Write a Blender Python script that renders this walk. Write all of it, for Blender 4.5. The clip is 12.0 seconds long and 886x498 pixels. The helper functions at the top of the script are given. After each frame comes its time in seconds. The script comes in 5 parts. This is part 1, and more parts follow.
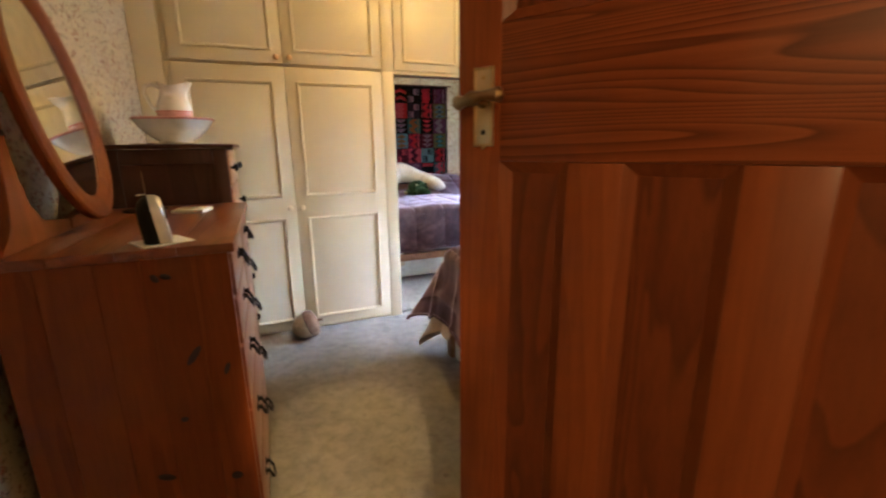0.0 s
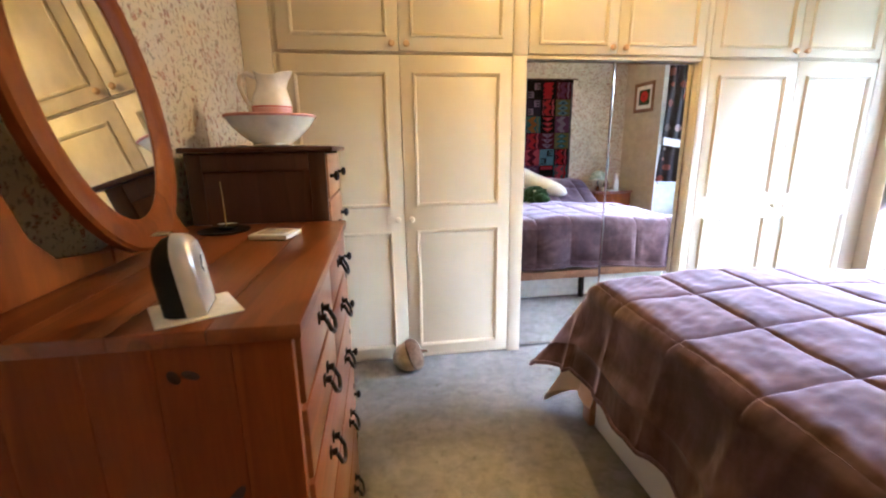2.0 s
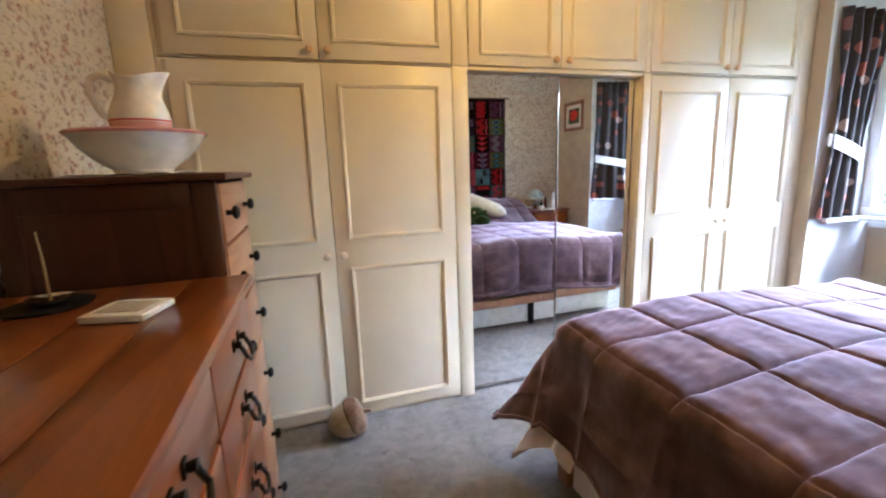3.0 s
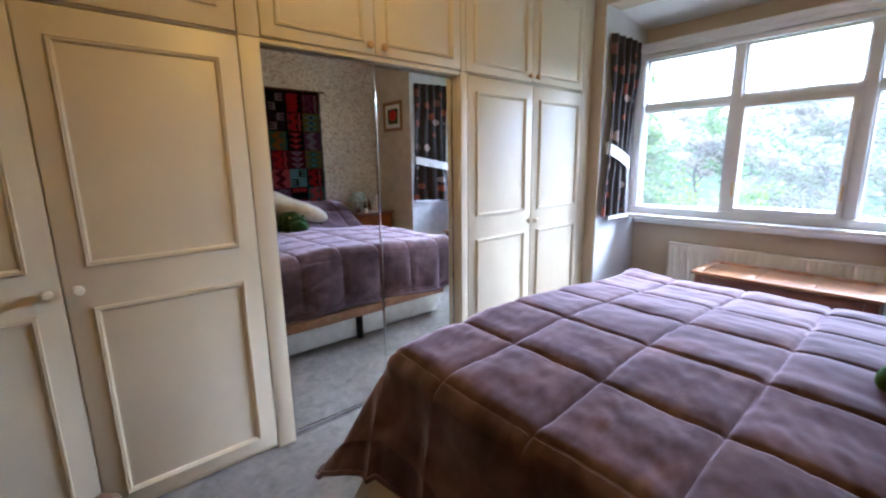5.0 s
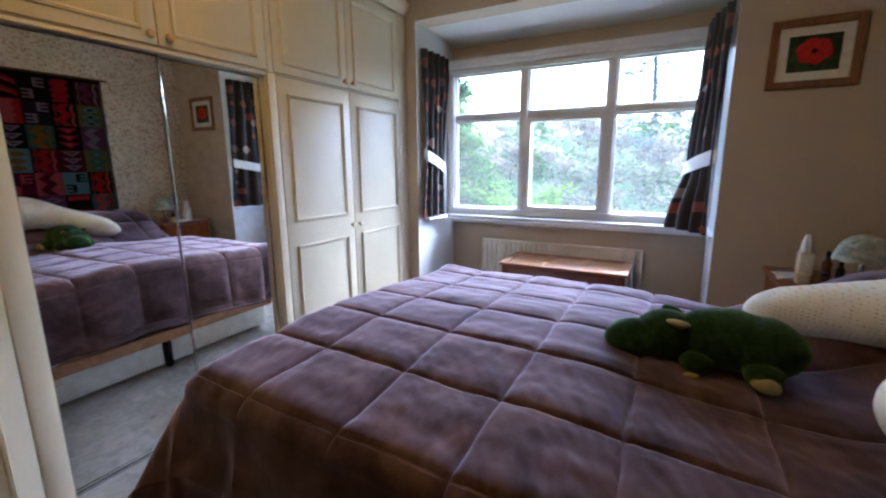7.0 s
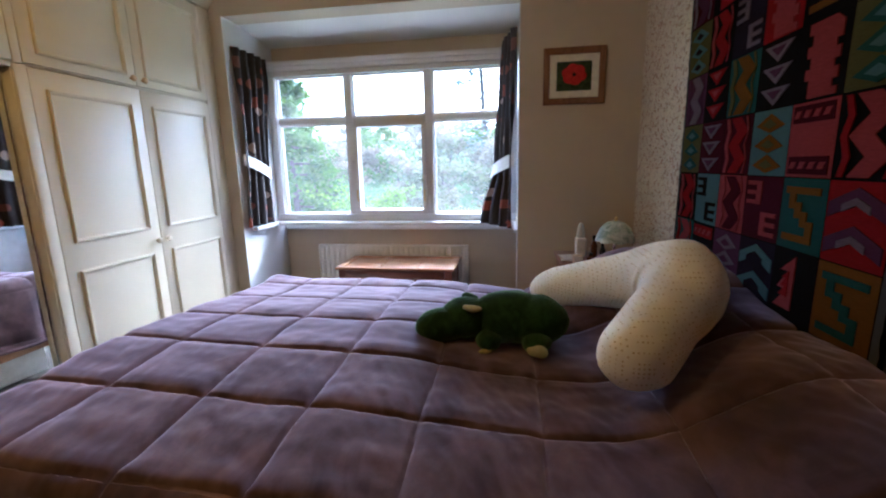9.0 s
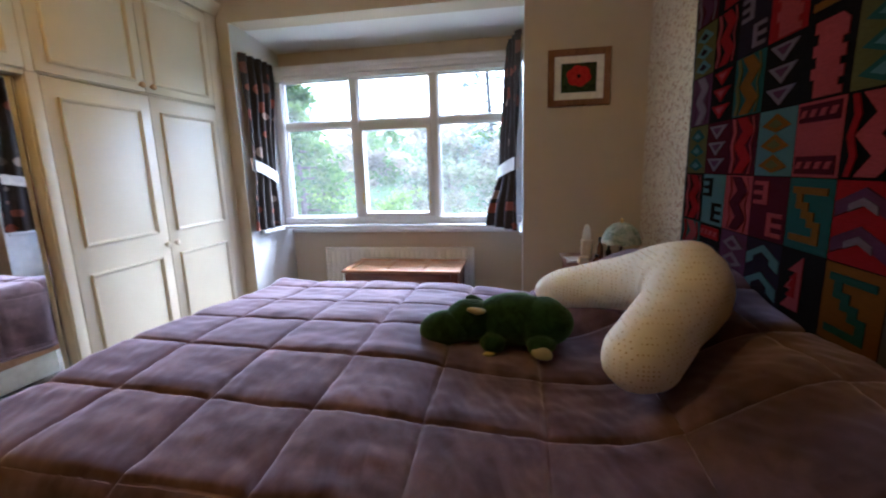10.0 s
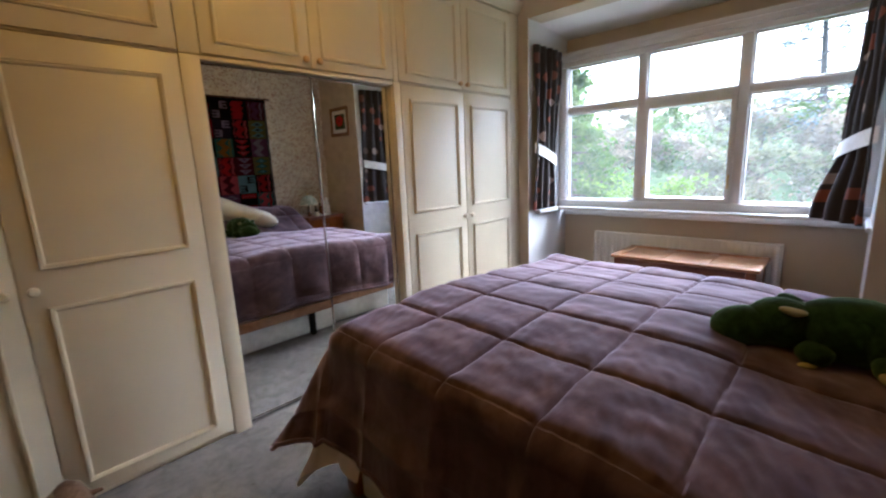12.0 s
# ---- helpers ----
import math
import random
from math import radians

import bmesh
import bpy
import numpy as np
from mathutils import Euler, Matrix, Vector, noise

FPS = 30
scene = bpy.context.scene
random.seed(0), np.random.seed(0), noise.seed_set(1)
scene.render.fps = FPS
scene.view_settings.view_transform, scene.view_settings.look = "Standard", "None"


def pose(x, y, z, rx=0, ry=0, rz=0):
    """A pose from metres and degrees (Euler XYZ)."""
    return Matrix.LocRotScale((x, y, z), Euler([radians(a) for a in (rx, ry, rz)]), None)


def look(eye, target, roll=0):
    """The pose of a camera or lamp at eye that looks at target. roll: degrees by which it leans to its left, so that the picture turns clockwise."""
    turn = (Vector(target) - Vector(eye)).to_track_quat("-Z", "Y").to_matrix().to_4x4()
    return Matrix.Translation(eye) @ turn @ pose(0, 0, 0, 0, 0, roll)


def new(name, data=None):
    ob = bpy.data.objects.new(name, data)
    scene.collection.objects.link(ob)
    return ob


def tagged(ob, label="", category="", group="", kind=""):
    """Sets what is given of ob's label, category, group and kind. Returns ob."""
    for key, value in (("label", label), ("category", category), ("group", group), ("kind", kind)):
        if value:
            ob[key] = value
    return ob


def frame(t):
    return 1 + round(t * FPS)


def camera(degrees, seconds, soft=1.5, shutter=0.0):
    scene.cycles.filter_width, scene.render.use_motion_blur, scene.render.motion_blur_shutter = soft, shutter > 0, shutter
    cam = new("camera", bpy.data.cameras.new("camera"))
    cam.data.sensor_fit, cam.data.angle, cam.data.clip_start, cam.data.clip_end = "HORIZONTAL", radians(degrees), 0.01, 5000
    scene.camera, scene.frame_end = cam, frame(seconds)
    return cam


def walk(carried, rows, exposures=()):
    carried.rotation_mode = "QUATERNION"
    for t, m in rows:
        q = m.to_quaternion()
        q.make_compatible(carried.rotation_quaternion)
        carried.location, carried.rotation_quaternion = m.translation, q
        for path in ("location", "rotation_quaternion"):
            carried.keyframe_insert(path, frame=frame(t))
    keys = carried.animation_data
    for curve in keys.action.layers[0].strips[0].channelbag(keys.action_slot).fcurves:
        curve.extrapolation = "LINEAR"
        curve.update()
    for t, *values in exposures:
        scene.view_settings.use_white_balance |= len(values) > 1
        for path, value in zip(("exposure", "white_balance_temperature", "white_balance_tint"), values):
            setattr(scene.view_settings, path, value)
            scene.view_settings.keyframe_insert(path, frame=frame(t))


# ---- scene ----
cam = camera(92.2, 12.0, soft=2.1, shutter=0.4)
PATH = [
    (0, (0.57, 0.107, 1.328), (1.298, 1.908, 0.855), -0.7),
    (0.5, (0.534, 0.202, 1.312), (1.055, 2.077, 0.849), -1.2),
    (1, (0.542, 0.296, 1.32), (0.965, 2.185, 0.816), -1.2),
    (1.5, (0.572, 0.529, 1.331), (0.929, 2.447, 0.887), -1.1),
    (2, (0.593, 0.697, 1.334), (0.874, 2.622, 0.87), -0.9),
    (2.5, (0.605, 0.899, 1.34), (1.031, 2.811, 0.934), -1.6),
    (4.3, (0.762, 1.299, 1.334), (1.732, 3.009, 0.964), -1.5),
    (4.5, (0.792, 1.329, 1.327), (1.858, 2.977, 0.944), -1.3),
    (5, (0.813, 1.331, 1.326), (2.086, 2.822, 0.932), -0.9),
    (5.5, (0.824, 1.311, 1.327), (2.223, 2.686, 0.936), -1.1),
    (6, (0.845, 1.275, 1.327), (2.386, 2.49, 0.942), -1.0),
    (6.5, (0.85, 1.249, 1.332), (2.481, 2.34, 0.945), -0.7),
    (7, (0.86, 1.205, 1.334), (2.585, 2.14, 0.946), -0.4),
    (7.5, (0.867, 1.159, 1.34), (2.671, 1.93, 0.947), -0.6),
    (9.5, (0.869, 1.018, 1.344), (2.815, 1.273, 0.963), -1.3),
    (10, (0.868, 1.019, 1.344), (2.804, 1.356, 0.973), -1.7),
    (10.5, (0.877, 1.028, 1.337), (2.733, 1.686, 0.984), -1.9),
    (11, (0.854, 1.058, 1.328), (2.529, 2.096, 0.983), -1.7),
    (11.5, (0.809, 1.09, 1.322), (2.344, 2.327, 0.984), -2.0),
    (12, (0.735, 1.066, 1.316), (2.144, 2.431, 0.927), -2.5),
]

walk(cam, [(t, look(eye, target, roll)) for t, eye, target, roll in PATH],
     exposures=[(0.0, 4.85, 4750, 9), (1.0, 5.15, 4700, 9), (2.0, 5.2, 4600, 9), (2.5, 5.0, 4600, 9), (4.5, 4.15, 4700, 9), (5.5, 3.65, 4700, 9), (7.0, 3.48, 4600, 9), (9.5, 3.6, 4700, 9), (12.0, 3.42, 5100, 9)])

# ---- light: overcast sky, one weak broad sun, a warm ceiling lamp, a hall lamp ----
SUN_EL, SUN_ROT = radians(46), radians(104)
world = bpy.data.worlds.new("sky")
scene.world = world
world.use_nodes = True
wn, wl = world.node_tree.nodes, world.node_tree.links
sky = wn.new("ShaderNodeTexSky")
sky.sky_type = "NISHITA"
sky.sun_disc = False
sky.sun_elevation, sky.sun_rotation = SUN_EL, SUN_ROT
sky.air_density, sky.dust_density, sky.ozone_density = 1.0, 4.0, 1.0
wl.new(sky.outputs["Color"], wn["Background"].inputs["Color"])
wn["Background"].inputs["Strength"].default_value = 0.15


def lamp(name, kind, m, energy, colour, size):
    data = bpy.data.lights.new(name, kind)
    data.energy, data.color = energy, colour
    if kind == "SUN":
        data.angle = radians(size)
    else:
        data.shadow_soft_size = size
    ob = new(name, data)
    ob.matrix_world = m
    return ob


lamp("sun", "SUN", look((19.4, -4.8, 20.7), (0, 0, 0)), 0.8, (1.0, 0.97, 0.92), 50)
lamp("ceiling_bulb", "POINT", pose(1.80, 2.12, 2.50), 1.6, (1.0, 0.51, 0.09), 0.05)
lamp("hall_bulb", "POINT", pose(0.28, -1.5, 2.05), 2.8, (1.0, 0.56, 0.16), 0.10)
spot = lamp("hall_downlight", "SPOT", look((0.56, -0.45, 2.44), (0.80, 1.84, 0.0)), 12.0, (1.0, 0.54, 0.13), 0.03)
spot.data.spot_size, spot.data.spot_blend = radians(15), 0.5


# ---- materials ----
def nodes_of(name, rough=0.6, metal=0.0):
    m = bpy.data.materials.new(name)
    m.use_nodes = True
    n, l = m.node_tree.nodes, m.node_tree.links
    b = n["Principled BSDF"]
    b.inputs["Roughness"].default_value = rough
    b.inputs["Metallic"].default_value = metal
    return m, n, l, b


def coords(n, l, scale=(1, 1, 1)):
    c = n.new("ShaderNodeTexCoord")
    mp = n.new("ShaderNodeMapping")
    mp.inputs["Scale"].default_value = scale
    l.new(c.outputs["Object"], mp.inputs["Vector"])
    return mp.outputs["Vector"]


def noise_tex(n, l, vec, scale, detail=4, rough=0.55, dist=0.0):
    t = n.new("ShaderNodeTexNoise")
    t.inputs["Scale"].default_value, t.inputs["Detail"].default_value = scale, detail
    t.inputs["Roughness"].default_value, t.inputs["Distortion"].default_value = rough, dist
    l.new(vec, t.inputs["Vector"])
    return t.outputs["Fac"]


def ramp(n, l, fac, stops):
    r = n.new("ShaderNodeValToRGB")
    e = r.color_ramp.elements
    while len(e) < len(stops):
        e.new(0.5)
    for el, (p, c) in zip(e, stops):
        el.position, el.color = p, (*c, 1)
    l.new(fac, r.inputs["Fac"])
    return r.outputs["Color"]


def mixc(n, l, fac, a, b, mode="MIX"):
    m = n.new("ShaderNodeMix")
    m.data_type, m.blend_type = "RGBA", mode
    for sock, v in ((m.inputs[0], fac), (m.inputs[6], a), (m.inputs[7], b)):
        if isinstance(v, (int, float)):
            sock.default_value = v
        elif isinstance(v, tuple):
            sock.default_value = (*v, 1)
        else:
            l.new(v, sock)
    return m.outputs[2]


def bump(n, l, b, fac, strength, dist):
    u = n.new("ShaderNodeBump")
    u.inputs["Strength"].default_value, u.inputs["Distance"].default_value = strength, dist
    l.new(fac, u.inputs["Height"])
    l.new(u.outputs["Normal"], b.inputs["Normal"])


def mathn(n, l, op, a, b=0.0):
    m = n.new("ShaderNodeMath")
    m.operation = op
    for sock, v in ((m.inputs[0], a), (m.inputs[1], b)):
        if isinstance(v, (int, float)):
            sock.default_value = v
        else:
            l.new(v, sock)
    return m.outputs[0]


def paint(name, colour, rough=0.45, vary=0.08, grain=60, relief=0.0006, big=2.5):
    m, n, l, b = nodes_of(name, rough)
    v = coords(n, l)
    f = noise_tex(n, l, v, big, 5)
    dark = tuple(c * (1 - vary) for c in colour)
    lite = tuple(min(1, c * (1 + vary * 0.6)) for c in colour)
    l.new(ramp(n, l, f, [(0.3, dark), (0.7, lite)]), b.inputs["Base Color"])
    g = noise_tex(n, l, v, grain, 3)
    bump(n, l, b, g, 0.4, relief)
    l.new(ramp(n, l, f, [(0.2, (rough * 0.85,) * 3), (0.8, (min(1, rough * 1.15),) * 3)]), b.inputs["Roughness"])
    return m


def wood(name, dark, mid, light, along="z", rough=0.3, rings=16.0, stretch=0.07, knots=False, coat=0.0, turned=0.0, swirl=0.6, calm=0.62):
    """Varnished timber: long growth lines, pores, and a tone of its own for each board."""
    m, n, l, b = nodes_of(name, rough)
    sc = [1.0, 1.0, 1.0]
    sc["xyz".index(along)] = stretch
    info = n.new("ShaderNodeObjectInfo")
    base = coords(n, l, tuple(sc))
    if turned:
        first = n.new("ShaderNodeMapping")
        first.inputs["Rotation"].default_value = (0, 0, radians(-turned))
        mapn = base.node
        l.new(mapn.inputs["Vector"].links[0].from_socket, first.inputs["Vector"])
        l.new(first.outputs["Vector"], mapn.inputs["Vector"])
    shift = n.new("ShaderNodeVectorMath")
    shift.operation = "ADD"
    mul = mathn(n, l, "MULTIPLY", info.outputs["Random"], 37.0)
    comb = n.new("ShaderNodeCombineXYZ")
    for k in range(3):
        l.new(mul, comb.inputs[k])
    l.new(base, shift.inputs[0])
    l.new(comb.outputs[0], shift.inputs[1])
    v = shift.outputs[0]
    f1 = noise_tex(n, l, v, 3.5, 3, 0.5, swirl)
    saw = mathn(n, l, "FRACT", mathn(n, l, "MULTIPLY", f1, rings))
    f2 = noise_tex(n, l, v, 140, 4, 0.6)
    col = ramp(n, l, saw, [(0.0, light), (0.55, mid), (0.92, dark), (1.0, light)])
    soft = ramp(n, l, f1, [(0.3, mid), (0.7, light)])
    col = mixc(n, l, calm, col, soft)
    fine = ramp(n, l, f2, [(0.35, (0.72, 0.70, 0.68)), (0.65, (1.0, 1.0, 1.0))])
    col = mixc(n, l, 0.55, col, fine, "MULTIPLY")
    tone = ramp(n, l, info.outputs["Random"], [(0.0, (0.80, 0.78, 0.76)), (1.0, (1.08, 1.05, 1.0))])
    col = mixc(n, l, 0.5, col, tone, "MULTIPLY")
    if knots:
        ks = [1.6, 1.6, 1.6]
        ks["xyz".index(along)] = 0.75
        vo = n.new("ShaderNodeTexVoronoi")
        vo.inputs["Scale"].default_value = 4.2
        l.new(coords(n, l, tuple(ks)), vo.inputs["Vector"])
        wob = mathn(n, l, "ADD", vo.outputs["Distance"], mathn(n, l, "MULTIPLY", noise_tex(n, l, coords(n, l), 40, 2), 0.05))
        kf = ramp(n, l, wob, [(0.045, (1, 1, 1)), (0.085, (0, 0, 0))])
        col = mixc(n, l, kf, col, (0.035, 0.012, 0.006))
    l.new(col, b.inputs["Base Color"])
    bump(n, l, b, f2, 0.25, 0.0005)
    b.inputs["Coat Weight"].default_value = coat
    b.inputs["Coat Roughness"].default_value = 0.18
    return m


def fabric(name, a, c, scale=9.0, rough=0.95, sheen=0.3, weave=300, relief=0.0012, tint=(1, 1, 1)):
    m, n, l, b = nodes_of(name, rough)
    v = coords(n, l)
    f = noise_tex(n, l, v, scale, 5, 0.6, 0.8)
    l.new(ramp(n, l, f, [(0.35, a), (0.65, c)]), b.inputs["Base Color"])
    b.inputs["Sheen Weight"].default_value = sheen
    b.inputs["Sheen Roughness"].default_value = 0.4
    b.inputs["Sheen Tint"].default_value = (*tint, 1)
    b.inputs["Specular IOR Level"].default_value = 0.15
    bump(n, l, b, noise_tex(n, l, v, weave, 2), 0.5, relief)
    return m


def plain(name, colour, rough=0.5, metal=0.0, coat=0.0):
    m, n, l, b = nodes_of(name, rough, metal)
    v = coords(n, l)
    f = noise_tex(n, l, v, 25, 4)
    l.new(ramp(n, l, f, [(0.3, tuple(c * 0.88 for c in colour)), (0.7, tuple(min(1, c * 1.06) for c in colour))]), b.inputs["Base Color"])
    b.inputs["Coat Weight"].default_value = coat
    return m


def carpet_mat():
    m, n, l, b = nodes_of("carpet", 1.0)
    v = coords(n, l)
    big = noise_tex(n, l, v, 2.2, 6, 0.6, 0.5)
    mid = noise_tex(n, l, v, 16, 4, 0.7, 0.4)
    fine = noise_tex(n, l, v, 420, 2)
    col = ramp(n, l, big, [(0.3, (0.175, 0.163, 0.150)), (0.7, (0.275, 0.255, 0.232))])
    col = mixc(n, l, 0.6, col, ramp(n, l, mid, [(0.32, (0.52, 0.50, 0.48)), (0.58, (1.06, 1.05, 1.04))]), "MULTIPLY")
    spots = noise_tex(n, l, v, 13, 3)
    col = mixc(n, l, ramp(n, l, spots, [(0.66, (0, 0, 0)), (0.74, (0.75, 0.75, 0.75))]), col, (0.07, 0.052, 0.042))
    col = mixc(n, l, 0.7, col, ramp(n, l, fine, [(0.3, (0.6, 0.6, 0.6)), (0.7, (1.15, 1.15, 1.15))]), "MULTIPLY")
    l.new(col, b.inputs["Base Color"])
    b.inputs["Sheen Weight"].default_value = 0.2
    b.inputs["Specular IOR Level"].default_value = 0.1
    hsum = mathn(n, l, "ADD", mathn(n, l, "MULTIPLY", fine, 0.5), mid)
    bump(n, l, b, hsum, 0.7, 0.006)
    return m


def wallpaper_mat():
    """Cream paper with small scattered sprigs in brown-red, ochre and grey-green."""
    m, n, l, b = nodes_of("wallpaper", 0.75)
    v = coords(n, l)
    wob = n.new("ShaderNodeTexNoise")
    wob.inputs["Scale"].default_value, wob.inputs["Detail"].default_value = 55, 3
    l.new(v, wob.inputs["Vector"])
    add = n.new("ShaderNodeVectorMath")
    add.operation = "MULTIPLY_ADD"
    l.new(wob.outputs["Color"], add.inputs[0])
    add.inputs[1].default_value = (0.035, 0.035, 0.035)
    l.new(v, add.inputs[2])
    col = ramp(n, l, noise_tex(n, l, v, 3, 4), [(0.3, (0.53, 0.47, 0.37)), (0.7, (0.60, 0.54, 0.44))])
    for scale, size, stops in ((30, 0.34, ((0.0, (0.25, 0.03, 0.025)), (0.5, (0.20, 0.10, 0.05)), (1.0, (0.20, 0.03, 0.05)))),
                               (43, 0.31, ((0.0, (0.13, 0.14, 0.11)), (0.5, (0.28, 0.20, 0.10)), (1.0, (0.15, 0.13, 0.15)))),
                               (66, 0.30, ((0.0, (0.26, 0.10, 0.06)), (0.5, (0.21, 0.20, 0.14)), (1.0, (0.30, 0.24, 0.16))))):
        vo = n.new("ShaderNodeTexVoronoi")
        vo.inputs["Scale"].default_value = scale
        l.new(add.outputs[0], vo.inputs["Vector"])
        sep = n.new("ShaderNodeSeparateColor")
        l.new(vo.outputs["Color"], sep.inputs[0])
        hue = ramp(n, l, sep.outputs[0], list(stops))
        petals = mathn(n, l, "GREATER_THAN", noise_tex(n, l, v, 170 + scale, 2), 0.47)
        keep = mathn(n, l, "MULTIPLY", petals, mathn(n, l, "LESS_THAN", vo.outputs["Distance"], size))
        keep = mathn(n, l, "MULTIPLY", keep, mathn(n, l, "GREATER_THAN", sep.outputs[1], 0.22))
        col = mixc(n, l, mathn(n, l, "MULTIPLY", keep, 0.93), col, hue)
    l.new(col, b.inputs["Base Color"])
    bump(n, l, b, noise_tex(n, l, v, 30, 3), 0.35, 0.003)
    return m


def duvet_mat():
    """Short-pile mauve plush, brushed lighter and darker in patches."""
    m, n, l, b = nodes_of("plush_mauve", 0.85)
    v = coords(n, l)
    big = noise_tex(n, l, coords(n, l, (1, 1.5, 1)), 2.6, 4, 0.5, 1.6)
    mid = noise_tex(n, l, coords(n, l, (1, 2.2, 1)), 13, 3, 0.5, 1.2)
    f = mathn(n, l, "ADD", mathn(n, l, "MULTIPLY", big, 0.86), mathn(n, l, "MULTIPLY", mid, 0.14))
    col = ramp(n, l, f, [(0.32, (0.054, 0.026, 0.030)), (0.46, (0.080, 0.042, 0.047)), (0.54, (0.112, 0.063, 0.069)), (0.70, (0.160, 0.099, 0.105))])
    brushed = noise_tex(n, l, coords(n, l, (1.0, 0.55, 1.0)), 6.5, 8, 0.68, 0.5)
    col = mixc(n, l, 0.6, col, ramp(n, l, brushed, [(0.40, (0.62, 0.60, 0.60)), (0.50, (0.96, 0.95, 0.95)), (0.60, (1.25, 1.22, 1.22))]), "MULTIPLY")
    l.new(col, b.inputs["Base Color"])
    b.inputs["Sheen Weight"].default_value = 0.8
    b.inputs["Sheen Roughness"].default_value = 0.42
    b.inputs["Sheen Tint"].default_value = (0.93, 0.77, 0.95, 1)
    b.inputs["Specular IOR Level"].default_value = 0.2
    hsum = mathn(n, l, "ADD", mid, mathn(n, l, "MULTIPLY", noise_tex(n, l, v, 350, 2), 0.18))
    bump(n, l, b, hsum, 0.5, 0.0013)
    return m


def dotted(name, ground, dots, scale, size, keep, rough=0.85, wob=0.0, flat=(1, 1, 1)):
    m, n, l, b = nodes_of(name, rough)
    v = coords(n, l, flat)
    vo = n.new("ShaderNodeTexVoronoi")
    vo.inputs["Scale"].default_value = scale
    vo.inputs["Randomness"].default_value = wob
    l.new(v, vo.inputs["Vector"])
    sep = n.new("ShaderNodeSeparateColor")
    l.new(vo.outputs["Color"], sep.inputs[0])
    hue = ramp(n, l, sep.outputs[0], dots)
    on = mathn(n, l, "MULTIPLY", mathn(n, l, "LESS_THAN", vo.outputs["Distance"], size), mathn(n, l, "LESS_THAN", sep.outputs[1], keep))
    g = ramp(n, l, noise_tex(n, l, v, 8, 4), [(0.3, tuple(c * 0.85 for c in ground)), (0.7, ground)])
    l.new(mixc(n, l, on, g, hue), b.inputs["Base Color"])
    b.inputs["Sheen Weight"].default_value = 0.15
    bump(n, l, b, noise_tex(n, l, v, 260, 2), 0.4, 0.001)
    return m


def glass_mat():
    m, n, l, b = nodes_of("window_glass", 0.0)
    b.inputs["Transmission Weight"].default_value = 1.0
    b.inputs["IOR"].default_value = 1.02
    # veiling glare over the view, imitated by a weak patchy translucent layer
    tr = n.new("ShaderNodeBsdfTranslucent")
    tr.inputs["Color"].default_value = (0.8, 0.8, 0.8, 1)
    mx = n.new("ShaderNodeMixShader")
    glare_veil = noise_tex(n, l, coords(n, l), 3, 5)
    l.new(ramp(n, l, glare_veil, [(0.3, (0.03,) * 3), (0.7, (0.055,) * 3)]), mx.inputs[0])
    l.new(b.outputs[0], mx.inputs[1])
    l.new(tr.outputs[0], mx.inputs[2])
    l.new(mx.outputs[0], n["Material Output"].inputs["Surface"])
    return m


def foliage(name, a, c):
    m, n, l, b = nodes_of(name, 0.6)
    g = n.new("ShaderNodeNewGeometry")
    l.new(ramp(n, l, g.outputs["Random Per Island"], [(0.0, a), (1.0, c)]), b.inputs["Base Color"])
    b.inputs["Specular IOR Level"].default_value = 0.25
    col = b.inputs["Base Color"].links[0].from_socket
    tr = n.new("ShaderNodeBsdfTranslucent")
    l.new(col, tr.inputs["Color"])
    mx = n.new("ShaderNodeMixShader")
    mx.inputs[0].default_value = 0.5
    l.new(b.outputs[0], mx.inputs[1])
    l.new(tr.outputs[0], mx.inputs[2])
    l.new(mx.outputs[0], n["Material Output"].inputs["Surface"])
    return m


def stepped(name, colours):
    """Woven wool in one colour with faint weft lines."""
    m, n, l, b = nodes_of(name, 0.95)
    v = coords(n, l)
    f = noise_tex(n, l, coords(n, l, (6, 6, 90)), 8, 3)
    l.new(ramp(n, l, f, [(0.3, tuple(k * 0.72 for k in colours)), (0.7, colours)]), b.inputs["Base Color"])
    b.inputs["Specular IOR Level"].default_value = 0.05
    bump(n, l, b, noise_tex(n, l, coords(n, l, (30, 30, 260)), 4, 2), 0.5, 0.002)
    return m


M_CARPET = carpet_mat()
M_PAPER = wallpaper_mat()
M_WALL = paint("beige_wall", (0.52, 0.445, 0.33), 0.8, 0.05, 90, 0.0008)
M_HALL = paint("hall_wall", (0.62, 0.54, 0.42), 0.8, 0.05, 90, 0.0008)
M_CEIL = paint("ceiling_white", (0.75, 0.74, 0.72), 0.9, 0.03, 120, 0.0008)
M_CREAM = paint("cream_gloss", (0.67, 0.595, 0.435), 0.38, 0.05, 45, 0.0005)
M_WHITE = paint("white_gloss", (0.68, 0.68, 0.68), 0.35, 0.04, 45, 0.0004)
M_RAD = paint("radiator_enamel", (0.82, 0.81, 0.77), 0.4, 0.04, 60, 0.0003)
M_PINE = wood("pine_upright", (0.075, 0.014, 0.0012), (0.165, 0.038, 0.003), (0.235, 0.062, 0.005), "z", 0.40, 9, 0.06, False, 0.03, 0, 0.5, 0.7)
M_PINE_Y = wood("pine_long", (0.07, 0.014, 0.0012), (0.165, 0.038, 0.004), (0.24, 0.064, 0.007), "y", 0.30, 9, 0.06, False, 0.15)
M_DOOR = wood("fir_upright", (0.050, 0.0095, 0.001), (0.132, 0.030, 0.002), (0.19, 0.049, 0.004), "z", 0.42, 26, 0.06, False, 0.12, 32, 0.3, 0.78)
